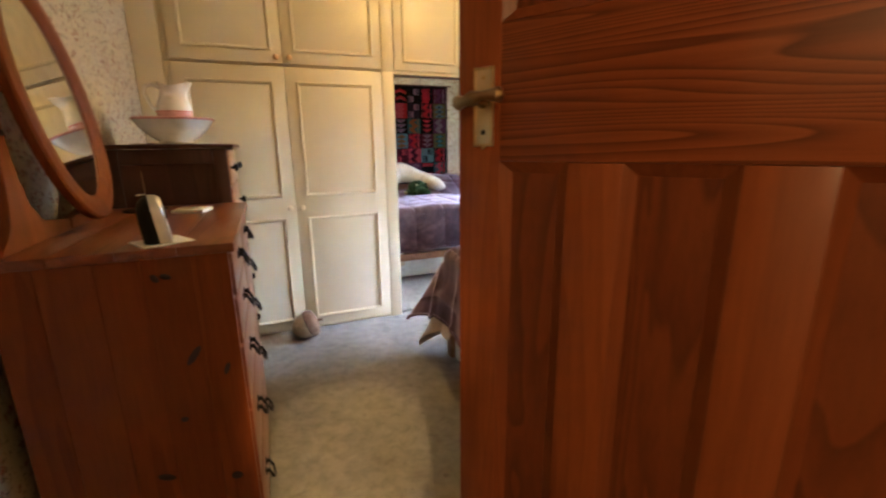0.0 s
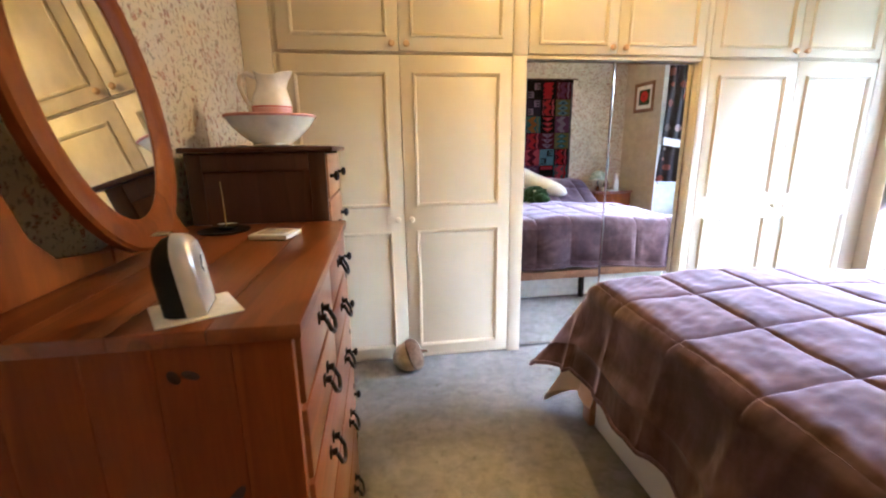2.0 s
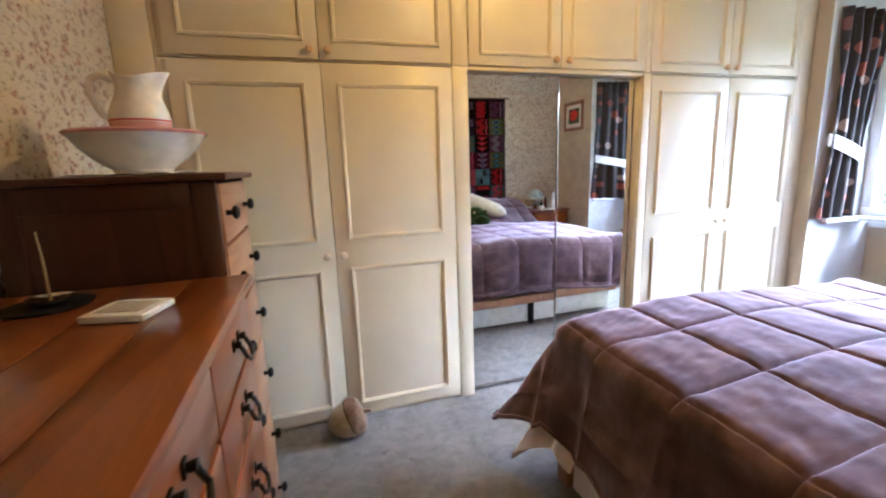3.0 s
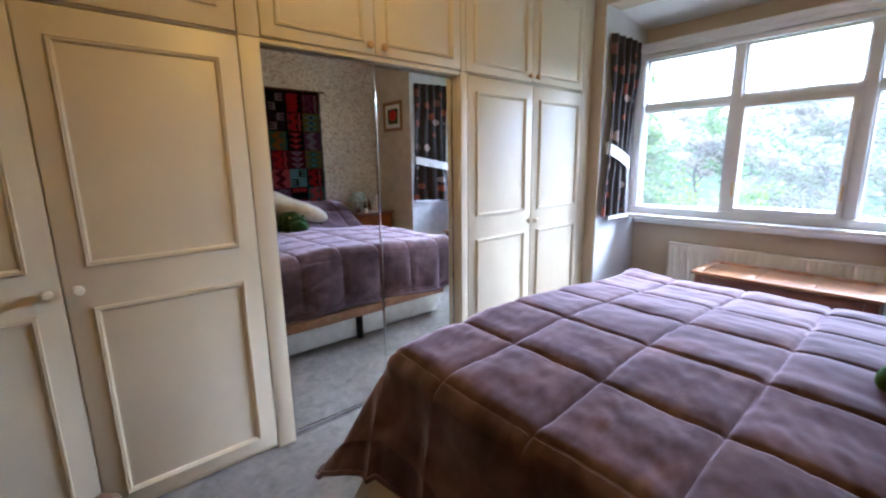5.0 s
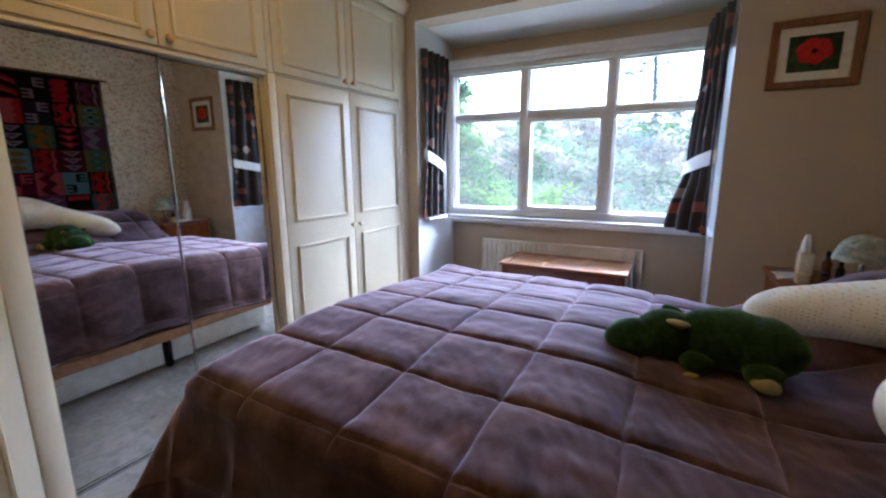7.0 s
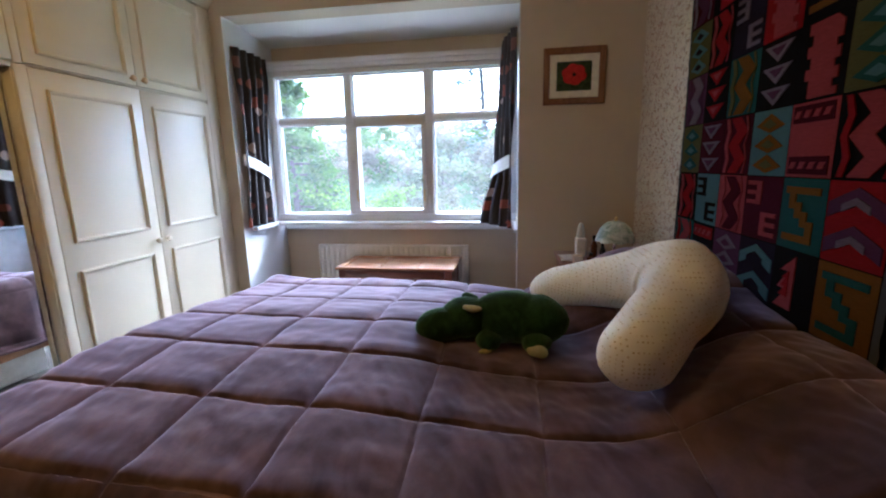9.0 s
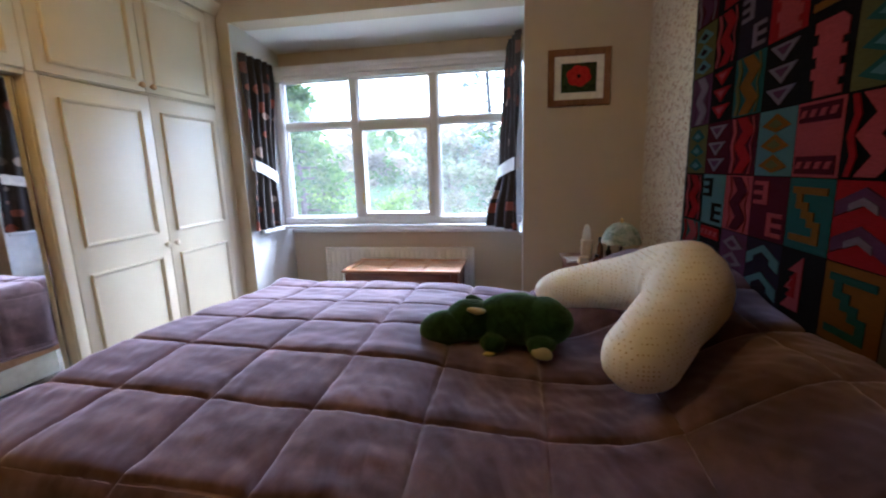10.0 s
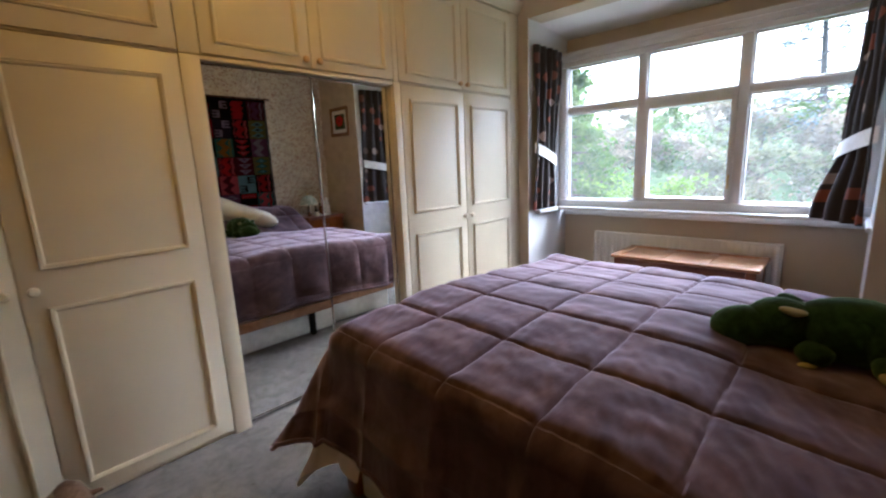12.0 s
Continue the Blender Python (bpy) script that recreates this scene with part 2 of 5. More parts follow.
M_DOOR_Y = wood("fir_across", (0.045, 0.0085, 0.001), (0.125, 0.028, 0.002), (0.18, 0.046, 0.004), "y", 0.42, 74, 0.05, False, 0.12, 32, 0.15, 0.3)
M_DOOR_P = wood("fir_panel", (0.035, 0.0062, 0.0008), (0.092, 0.020, 0.0016), (0.135, 0.033, 0.003), "z", 0.45, 12, 0.16, False, 0.08, 32, 1.6, 0.5)
for timber in (M_PINE, M_DOOR, M_DOOR_Y, M_DOOR_P):
    timber.node_tree.nodes["Principled BSDF"].inputs["Specular IOR Level"].default_value = 0.14
M_DARK = wood("dark_oak", (0.032, 0.010, 0.005), (0.062, 0.020, 0.009), (0.092, 0.032, 0.014), "z", 0.42, 10, 0.07, False, 0.05)
M_DARK.node_tree.nodes["Principled BSDF"].inputs["Specular IOR Level"].default_value = 0.3
M_CHEST = wood("chest_mahogany", (0.05, 0.014, 0.006), (0.12, 0.035, 0.013), (0.19, 0.06, 0.022), "y", 0.3, 10, 0.07, False, 0.3)
M_CHEST_LID = wood("chest_lid_oak", (0.20, 0.085, 0.03), (0.36, 0.17, 0.07), (0.46, 0.24, 0.11), "y", 0.3, 10, 0.07, False, 0.3)
M_BEDPINE = wood("bed_pine", (0.20, 0.08, 0.03), (0.34, 0.16, 0.07), (0.44, 0.23, 0.11), "y", 0.4, 9, 0.06, False, 0.1)
M_FRAME = wood("frame_oak", (0.10, 0.045, 0.018), (0.20, 0.095, 0.04), (0.28, 0.14, 0.06), "z", 0.4, 12, 0.08)
M_MIRROR = plain("mirror_silver", (0.86, 0.87, 0.86), 0.015, 1.0)
M_STEEL = plain("satin_steel", (0.52, 0.53, 0.53), 0.22, 1.0)
M_CHROME = plain("chrome", (0.75, 0.75, 0.75), 0.12, 1.0)
M_BRASS = plain("brass", (0.58, 0.40, 0.14), 0.28, 1.0)
M_LEVER = plain("tarnished_brass", (0.30, 0.20, 0.08), 0.30, 1.0)
M_BRASS_WORN = plain("brass_plate", (0.66, 0.52, 0.28), 0.35, 1.0)
M_IRON = plain("black_iron", (0.018, 0.016, 0.015), 0.42, 0.6)
M_BLACK = plain("black_plastic", (0.006, 0.006, 0.007), 0.5)
M_BLACK.node_tree.nodes["Principled BSDF"].inputs["Specular IOR Level"].default_value = 0.2
M_DIAL = plain("silver_dial", (0.62, 0.60, 0.57), 0.35, 0.7)
M_PORC = plain("porcelain", (0.80, 0.76, 0.71), 0.12, 0.0, 0.6)
M_PINK = plain("pink_glaze", (0.66, 0.33, 0.30), 0.15, 0.0, 0.5)
M_LACE = fabric("lace", (0.66, 0.62, 0.54), (0.78, 0.75, 0.68), 60, 0.9, 0.1, 400)
M_KNOB = plain("knob_wood", (0.60, 0.40, 0.20), 0.35, 0.0, 0.3)
M_KNOBW = plain("knob_cream", (0.74, 0.66, 0.50), 0.3, 0.0, 0.3)
M_DUVET = duvet_mat()
M_SHEET = fabric("cream_sheet", (0.58, 0.48, 0.36), (0.66, 0.57, 0.44), 6, 0.95, 0.2)
M_BASE = paint("white_base", (0.70, 0.71, 0.70), 0.6, 0.05)
M_TOY = fabric("green_plush", (0.008, 0.022, 0.006), (0.022, 0.052, 0.014), 30, 1.0, 0.35, 500, 0.004, (0.6, 0.9, 0.4))
M_TOYL = fabric("pale_plush", (0.40, 0.36, 0.13), (0.50, 0.45, 0.20), 30, 1.0, 0.3, 500, 0.003)
M_PILLOW = dotted("spotted_cotton", (0.86, 0.82, 0.71), [(0.0, (0.46, 0.35, 0.16)), (1.0, (0.55, 0.43, 0.22))], 80, 0.23, 1.1)
M_CURT = dotted("spotted_curtain", (0.030, 0.020, 0.017), [(0.0, (0.20, 0.042, 0.018)), (0.45, (0.24, 0.06, 0.028)), (0.5, (0.40, 0.33, 0.29)), (0.70, (0.11, 0.065, 0.05)), (1.0, (0.24, 0.055, 0.03))], 8.0, 0.36, 0.75, 0.9, 0.6, (1, 0, 1))
M_TIE = fabric("white_satin", (0.70, 0.68, 0.66), (0.80, 0.79, 0.78), 12, 0.5, 0.3)
M_GLASS = glass_mat()
M_STONE = fabric("hessian_stone", (0.30, 0.24, 0.16), (0.42, 0.35, 0.25), 40, 0.9, 0.1, 250, 0.003)
M_STONED = fabric("brown_felt", (0.12, 0.07, 0.04), (0.20, 0.13, 0.08), 30, 0.9, 0.1, 250, 0.003)
M_PAPERW = plain("white_card", (0.74, 0.72, 0.67), 0.7)
M_RED = fabric("poppy_red", (0.40, 0.012, 0.012), (0.55, 0.03, 0.02), 40, 0.6, 0.0)
M_DKGREEN = fabric("print_green", (0.015, 0.03, 0.014), (0.05, 0.075, 0.03), 25, 0.6, 0.0)
M_CLAY = plain("amber_bottle", (0.11, 0.04, 0.02), 0.15)
M_LAMPGLASS = fabric("opal_glass", (0.20, 0.28, 0.23), (0.62, 0.66, 0.60), 22, 0.18, 0.0, 60, 0.0004)
M_BARK = fabric("bark", (0.06, 0.05, 0.04), (0.14, 0.12, 0.10), 14, 0.95, 0.0, 60, 0.01)
M_KNOT = plain("pine_knot", (0.030, 0.010, 0.005), 0.4)
M_LAWN = fabric("lawn", (0.05, 0.09, 0.03), (0.10, 0.15, 0.05), 1.2, 0.95, 0.0, 40, 0.02)


# ---- mesh helpers ----
def mesh_ob(name, bm, material, smooth=True):
    me = bpy.data.meshes.new(name)
    bmesh.ops.recalc_face_normals(bm, faces=bm.faces)
    bm.to_mesh(me)
    bm.free()
    for m in material if isinstance(material, (list, tuple)) else [material]:
        me.materials.append(m)
    if smooth:
        me.shade_smooth()
        me.set_sharp_from_angle(angle=radians(38))
    return new(name, me)


def part(name, bm, material, parent, label="", smooth=True):
    """Links a bmesh in world coordinates as one mesh under a thing or a part."""
    ob = mesh_ob(name, bm, material, smooth)
    ob.parent = parent
    if parent.type == "EMPTY":
        ob.matrix_parent_inverse = Matrix.Translation(-parent.location)
    if label:
        ob["label"] = label
    return ob


def thing(name, at, label, category, group="", kind=""):
    e = new(name)
    e.empty_display_size = 0.1
    e.location = at
    return tagged(e, label, category, group, kind)


def box(x0, x1, y0, y1, z0, z1, bevel=0.004, seg=2, bm=None):
    own = bm is None
    tmp = bmesh.new()
    bmesh.ops.create_cube(tmp, size=1)
    for v in tmp.verts:
        v.co = Vector(((x0 + x1) / 2 + v.co.x * (x1 - x0), (y0 + y1) / 2 + v.co.y * (y1 - y0), (z0 + z1) / 2 + v.co.z * (z1 - z0)))
    if bevel:
        bmesh.ops.bevel(tmp, geom=tmp.edges[:], offset=bevel, segments=seg, affect="EDGES", profile=0.5)
    if own:
        return tmp
    me = bpy.data.meshes.new("tmp")
    tmp.to_mesh(me)
    tmp.free()
    bm.from_mesh(me)
    bpy.data.meshes.remove(me)
    return bm


def turn_bm(bm, m):
    bmesh.ops.transform(bm, matrix=m, verts=bm.verts)
    return bm


def join(bm, other, m=None):
    if m is not None:
        turn_bm(other, m)
    me = bpy.data.meshes.new("tmp")
    other.to_mesh(me)
    other.free()
    bm.from_mesh(me)
    bpy.data.meshes.remove(me)
    return bm


def lathe(profile, segs=32, at=(0, 0, 0), squash=(1, 1)):
    """Turns (radius, height) pairs about the upright axis."""
    bm = bmesh.new()
    rings = []
    for r, z in profile:
        if r < 1e-5:
            rings.append([bm.verts.new((at[0], at[1], at[2] + z))])
        else:
            rings.append([bm.verts.new((at[0] + squash[0] * r * math.cos(a), at[1] + squash[1] * r * math.sin(a), at[2] + z))
                          for a in (2 * math.pi * k / segs for k in range(segs))])
    for p, q in zip(rings, rings[1:]):
        for k in range(segs):
            j = (k + 1) % segs
            vs = [p[k % len(p)], p[j % len(p)], q[j % len(q)], q[k % len(q)]]
            vs = list(dict.fromkeys(vs))
            if len(vs) > 2:
                bm.faces.new(vs)
    return bm


def tube(points, radii, segs=10, bm=None, caps=True):
    """A round bar along points, with one radius or one for each point."""
    bm = bm or bmesh.new()
    pts = [Vector(p) for p in points]
    if isinstance(radii, (int, float)):
        radii = [radii] * len(pts)
    prev, side = None, None
    for i, p in enumerate(pts):
        d = (pts[min(i + 1, len(pts) - 1)] - pts[max(i - 1, 0)]).normalized()
        if side is None:
            side = d.orthogonal().normalized()
        side = (side - d * side.dot(d)).normalized()
        up = d.cross(side)
        ring = [bm.verts.new(p + radii[i] * (math.cos(a) * side + math.sin(a) * up)) for a in (2 * math.pi * k / segs for k in range(segs))]
        if prev:
            for k in range(segs):
                j = (k + 1) % segs
                bm.faces.new((prev[k], prev[j], ring[j], ring[k]))
        elif caps:
            bm.faces.new(ring[::-1])
        prev = ring
    if caps:
        bm.faces.new(prev)
    return bm


def rim(to3, u0, u1, v0, v1, profile, bm=None):
    """A mitred rectangular moulding. profile: (inset, height) pairs; to3 maps (u, v, height) to the world."""
    bm = bm or bmesh.new()
    rings = []
    for off, h in profile:
        rings.append([bm.verts.new(to3(u, v, h)) for u, v in ((u0 + off, v0 + off), (u1 - off, v0 + off), (u1 - off, v1 - off), (u0 + off, v1 - off))])
    for p, q in zip(rings, rings[1:]):
        for k in range(4):
            j = (k + 1) % 4
            bm.faces.new((p[k], p[j], q[j], q[k]))
    return bm


def blob(centre, radii, m=None, segs=20, rings=12):
    bm = bmesh.new()
    bmesh.ops.create_uvsphere(bm, u_segments=segs, v_segments=rings, radius=1)
    for v in bm.verts:
        v.co = Vector((v.co.x * radii[0], v.co.y * radii[1], v.co.z * radii[2]))
    if m is not None:
        turn_bm(bm, m)
    turn_bm(bm, Matrix.Translation(centre))
    return bm


def sheet(nu, nv, f, thick=0.0):
    """A grid of points f(u, v), u and v from 0 to 1."""
    bm = bmesh.new()
    g = [[bm.verts.new(f(i / nu, j / nv)) for j in range(nv + 1)] for i in range(nu + 1)]
    for i in range(nu):
        for j in range(nv):
            bm.faces.new((g[i][j], g[i + 1][j], g[i + 1][j + 1], g[i][j + 1]))
    if thick:
        bmesh.ops.recalc_face_normals(bm, faces=bm.faces)
        bmesh.ops.solidify(bm, geom=bm.faces[:], thickness=thick)
    return bm


def smooth01(t):
    t = max(0.0, min(1.0, t))
    return t * t * (3 - 2 * t)


def structure(name, bm, material, label, category="wall"):
    return tagged(mesh_ob(name, bm, material), label, category, "", "structure")


# ---- the room: x towards the window, y towards the wardrobes ----
XL, XW, YH, YD, YF, YB, ZC = -0.085, 3.99, 0.17, 0.20, 3.232, 3.92, 2.62
BAY0, BAY1, XG, XO = 0.965, 3.14, 4.66, 4.90   # bay cheeks, inner face of the bay wall, outer face

structure("floor", box(-0.9, 4.66, -2.6, 3.94, -0.12, 0.0, 0), M_CARPET, "worn grey cut-pile carpet over the whole bedroom floor", "floor")
structure("ceiling", box(-0.2, 4.19, 0.07, 4.05, ZC, ZC + 0.12, 0), M_CEIL, "plain white painted bedroom ceiling", "ceiling")
structure("wall_west", box(XL - 0.14, XL, YD, YB + 0.1, 0, ZC, 0), M_PAPER, "cream wallpaper with small red and grey sprigs")
structure("wall_north", box(XL, XW + 0.2, YB, YB + 0.12, 0, ZC, 0), M_WALL, "plain painted wall behind the fitted wardrobes")
structure("wall_south", box(1.36, XW + 0.2, YH - 0.13, YH, 0, ZC, 0), M_PAPER, "cream sprigged wallpaper behind the bed head")
bm = box(XL - 0.14, 0.45, YD - 0.13, YD, 0, ZC, 0)
box(0.45, 1.36, YD - 0.13, YD, 2.06, ZC, 0, bm=bm)
structure("wall_doorway", bm, M_PAPER, "sprigged wallpaper wall round the bedroom doorway")
bm = box(XW, XW + 0.2, YH - 0.14, BAY0, 0, ZC, 0)
structure("wall_east_a", bm, M_WALL, "plain beige wall beside the bay window")
structure("wall_east_b", box(XW, XW + 0.2, BAY1, YB, 0, ZC, 0), M_WALL, "narrow beige wall strip beside the wardrobes")
structure("wall_east_beam", box(XW, XW + 0.2, BAY0, BAY1, 2.455, ZC, 0), M_WALL, "beige wall above the bay opening")
# bay: cheeks, sloping ceiling, wall below and above the window
structure("bay_cheek_a", box(XW + 0.2, XG, BAY0 - 0.12, BAY0, 0, 2.6, 0), M_WHITE, "white painted cheek of the bay")
structure("bay_cheek_b", box(XW + 0.2, XG, BAY1, BAY1 + 0.12, 0, 2.6, 0), M_WHITE, "white painted cheek of the bay")
bm = bmesh.new()
vs = [bm.verts.new(c) for c in ((XW + 0.2, BAY0, 2.455), (XG, BAY0, 2.395), (XG, BAY1, 2.395), (XW + 0.2, BAY1, 2.455),
                                (XW + 0.2, BAY0, 2.60), (XG, BAY0, 2.60), (XG, BAY1, 2.60), (XW + 0.2, BAY1, 2.60))]
for f in ((0, 1, 2, 3), (7, 6, 5, 4), (0, 4, 5, 1), (1, 5, 6, 2), (2, 6, 7, 3), (3, 7, 4, 0)):
    bm.faces.new([vs[i] for i in f])
structure("bay_ceiling", bm, M_CEIL, "white sloping ceiling of the bay", "ceiling")
structure("bay_reveal_a", box(XW - 0.003, XW + 0.2, BAY0, BAY0 + 0.004, 0, 2.455, 0), M_WHITE, "white painted reveal of the bay")
structure("bay_reveal_b", box(XW - 0.003, XW + 0.2, BAY1 - 0.004, BAY1, 0, 2.455, 0), M_WHITE, "white painted reveal of the bay")
structure("bay_wall_low", box(XG, XO, BAY0 - 0.12, BAY1 + 0.12, 0, 0.855, 0), M_WALL, "beige wall under the bay window")
structure("bay_wall_high", box(XG, XO, BAY0 - 0.12, BAY1 + 0.12, 2.24, 2.6, 0), M_WALL, "beige wall above the bay window")
structure("outer_wall", box(XG, XO, -2.6, BAY0 - 0.12, -1.5, 2.6, 0), M_WALL, "outside wall of the house")
structure("outer_wall_b", box(XG, XO, BAY1 + 0.12, 5.0, -1.5, 2.6, 0), M_WALL, "outside wall of the house")
# hall behind the doorway
bm = box(-0.9, -0.8, -2.6, 0.07, 0, 2.5, 0)
box(1.7, 1.8, -2.6, 0.07, 0, 2.5, 0, bm=bm)
box(-0.9, 1.8, -2.7, -2.6, 0, 2.5, 0, bm=bm)
box(-0.8, -0.19, 0.07, 0.17, 0, 2.5, 0, bm=bm)
structure("wall_hall", bm, M_HALL, "plain cream hallway walls behind the doorway")
structure("ceiling_hall", box(-0.9, 1.8, -2.7, 0.07, 2.5, 2.6, 0), M_CEIL, "white hallway ceiling", "ceiling")
bm = box(0.42, 0.465, YD - 0.14, YD + 0.012, 0, 2.06, 0.003)
box(1.345, 1.388, YD - 0.14, YD + 0.012, 0, 2.06, 0.003, bm=bm)
box(0.465, 1.345, YD - 0.14, YD + 0.012, 2.03, 2.075, 0.003, bm=bm)
structure("door_frame", bm, M_DOOR, "varnished timber door lining", "door frame")


# ---- window ----
def window():
    w = thing("window_1", (4.56, 2.05, 0.86), "white painted timber bay window with six panes", "window", "", "structure")
    ys = (1.02, 1.70, 2.40, 3.09)
    x0, x1 = 4.525, 4.60
    part("head", box(x0 - 0.012, x1 + 0.02, BAY0 + 0.005, BAY1 - 0.005, 2.125, 2.165, 0.005), M_WHITE, w)
    part("casing", box(4.50, XG, BAY0 + 0.005, BAY1 - 0.005, 2.168, 2.238, 0.008), M_WHITE, w)
    part("cornice", box(4.478, 4.498, BAY0 + 0.005, BAY1 - 0.005, 2.205, 2.245, 0.006), M_WHITE, w)
    part("bottom_rail", box(x0 - 0.01, x1 + 0.02, BAY0 + 0.005, BAY1 - 0.005, 0.875, 0.935, 0.006), M_WHITE, w)
    for y in (ys[0] - 0.02, ys[3] + 0.01):
        part("jamb", box(x0 - 0.006, x1 + 0.02, y - 0.032, y + 0.036, 0.936, 2.124, 0.005), M_WHITE, w)
    for y in ys[1:3]:
        part("mullion", box(x0, x1, y - 0.032, y + 0.032, 0.936, 2.124, 0.006), M_WHITE, w)
    for a, b in zip(ys, ys[1:]):
        part("transom", box(x0 + 0.003, x1, a + 0.033, b - 0.033, 1.722, 1.772, 0.006), M_WHITE, w)
    for i, (a, b) in enumerate(zip(ys, ys[1:])):
        for j, (c, d) in enumerate(((0.936, 1.721), (1.773, 2.124))):
            wide = 0.042 if (i == 1 and j == 0) else 0.014
            lift = 0.0 if wide > 0.03 else 0.012
            prof = [(0, 4.58), (0, x0 + 0.012 + lift - 0.024 * (wide > 0.03)), (wide * 0.8, x0 + 0.012 + lift - 0.024 * (wide > 0.03)), (wide, x0 + 0.022 + lift), (wide, 4.58)]
            s = part("sash", rim(lambda u, v, h: (h, u, v), a + 0.033, b - 0.033, c, d, prof), M_WHITE, w)
            g = bmesh.new()
            e = [g.verts.new((4.566, y, z)) for y, z in ((a + 0.04, c + 0.008), (b - 0.04, c + 0.008), (b - 0.04, d - 0.008), (a + 0.04, d - 0.008))]
            g.faces.new(e)
            p = part("pane", g, M_GLASS, s, "", False)
            p.visible_shadow = False
            if wide > 0.03:
                for y in (a + 0.05, b - 0.05):
                    part("stay", tube([(x0 - 0.02, y, 1.05), (x0 - 0.03, y, 1.10), (x0 - 0.022, y, 1.15)], 0.006, 8), M_BRASS, s, "brass window fastener")
    part("sill", box(4.43, 4.62, BAY0 + 0.005, BAY1 - 0.005, 0.845, 0.874, 0.008), M_WHITE, w)
    part("apron", box(4.635, XG, BAY0 + 0.006, BAY1 - 0.006, 0.78, 0.844, 0.006), M_WHITE, w)
    part("sill_return", box(4.10, 4.428, BAY1 - 0.055, BAY1 - 0.005, 0.845, 0.874, 0.006), M_WHITE, w)
    part("sill_return", box(4.02, 4.428, BAY0 + 0.006, BAY0 + 0.03, 0.845, 0.874, 0.006), M_WHITE, w)


window()


# ---- fitted wardrobes ----
def knob(at, parent, material, r=0.018):
    prof = [(0.0, 0.0), (0.007, 0.0), (0.006, 0.012), (r, 0.020), (r * 1.02, 0.027), (r * 0.7, 0.034), (0.0, 0.036)]
    part("knob", turn_bm(lathe(prof, 16), Matrix.Translation(at) @ pose(0, 0, 0, 90)), material, parent)


MOULD = [(0, 0.0), (0, -0.007), (0.004, -0.011), (0.008, -0.007), (0.011, -0.010), (0.017, -0.006), (0.020, -0.001), (0.020, 0.0)]


def panel_door(parent, x0, x1, z0, z1, panels, knob_at, kmat):
    d = part("door", box(x0, x1, YF, YF + 0.019, z0, z1, 0.0035), M_CREAM, parent)
    for (a, b, c, e) in panels:
        part("moulding", rim(lambda u, v, h: (u, YF + h, v), a, b, c, e, MOULD), M_CREAM, d)
    knob((knob_at[0], YF, knob_at[1]), d, kmat)
    return d


def carcass(parent, x0, x1, z0, z1, plinth=0.0, inside=True):
    bm = box(x0, x0 + 0.018, YF + 0.02, YB - 0.004, z0, z1, 0.002)
    box(x1 - 0.018, x1, YF + 0.02, YB - 0.004, z0, z1, 0.002, bm=bm)
    box(x0 + 0.018, x1 - 0.018, YF + 0.02, YB - 0.004, z1 - 0.018, z1, 0.002, bm=bm)
    box(x0 + 0.018, x1 - 0.018, YF + 0.02, YB - 0.004, z0 + plinth, z0 + plinth + 0.018, 0.002, bm=bm)
    box(x0 + 0.018, x1 - 0.018, YB - 0.02, YB - 0.006, z0 + plinth + 0.018, z1 - 0.018, 0, bm=bm)
    part("body", bm, M_CREAM, parent)
    part("face_frame", box(x0 + 0.0185, x1 - 0.0185, YF + 0.0205, YF + 0.034, z0 + plinth + 0.0185, z1 - 0.0185, 0), M_CREAM, parent)
    if plinth:
        part("plinth", box(x0 + 0.02, x1 - 0.02, YF + 0.022, YF + 0.045, z0, z0 + plinth - 0.002, 0.002), M_CREAM, parent)


def tall_unit(x0, x1, d0, mid, d1, pl, pr):
    w = thing("wardrobe", ((x0 + x1) / 2, YF + 0.3, 0), "cream painted fitted wardrobe with two panelled doors", "wardrobe", "fitted wardrobes")
    carcass(w, x0, x1, 0.0, 1.838, 0.03)
    panel_door(w, d0, mid - 0.002, 0.030, 1.828, [(pl[0], pl[1], 0.993, 1.743), (pl[0], pl[1], 0.088, 0.845)], (mid - 0.040, 0.918), M_KNOBW)
    panel_door(w, mid + 0.002, d1, 0.030, 1.828, [(pr[0], pr[1], 0.993, 1.743), (pr[0], pr[1], 0.088, 0.845)], (mid + 0.040, 0.918), M_KNOBW)


def top_unit(x0, x1, d0, mid, d1, low, inset=0.062):
    w = thing("overhead_cupboard", ((x0 + x1) / 2, YF + 0.3, 1.841), "cream painted overhead cupboard with two panelled doors", "cupboard", "overhead cupboards")
    carcass(w, x0, x1, 1.841, 2.50)
    panel_door(w, d0, mid - 0.002, 1.850, 2.485, [(d0 + inset, mid - inset - 0.002, low, 2.42)], (mid - 0.040, 1.886), M_KNOB)
    panel_door(w, mid + 0.002, d1, 1.850, 2.485, [(mid + inset + 0.002, d1 - inset, low, 2.42)], (mid + 0.040, 1.886), M_KNOB)


tall_unit(0.065, 1.420, 0.103, 0.735, 1.382, (0.165, 0.660), (0.806, 1.310))
tall_unit(2.620, 3.985, 2.646, 3.262, 3.862, (2.712, 3.186), (3.332, 3.812))
top_unit(0.065, 1.420, 0.103, 0.735, 1.384, 1.925)
top_unit(1.424, 2.616, 1.478, 2.023, 2.590, 1.900)
top_unit(2.620, 3.985, 2.634, 3.250, 3.862, 1.898)


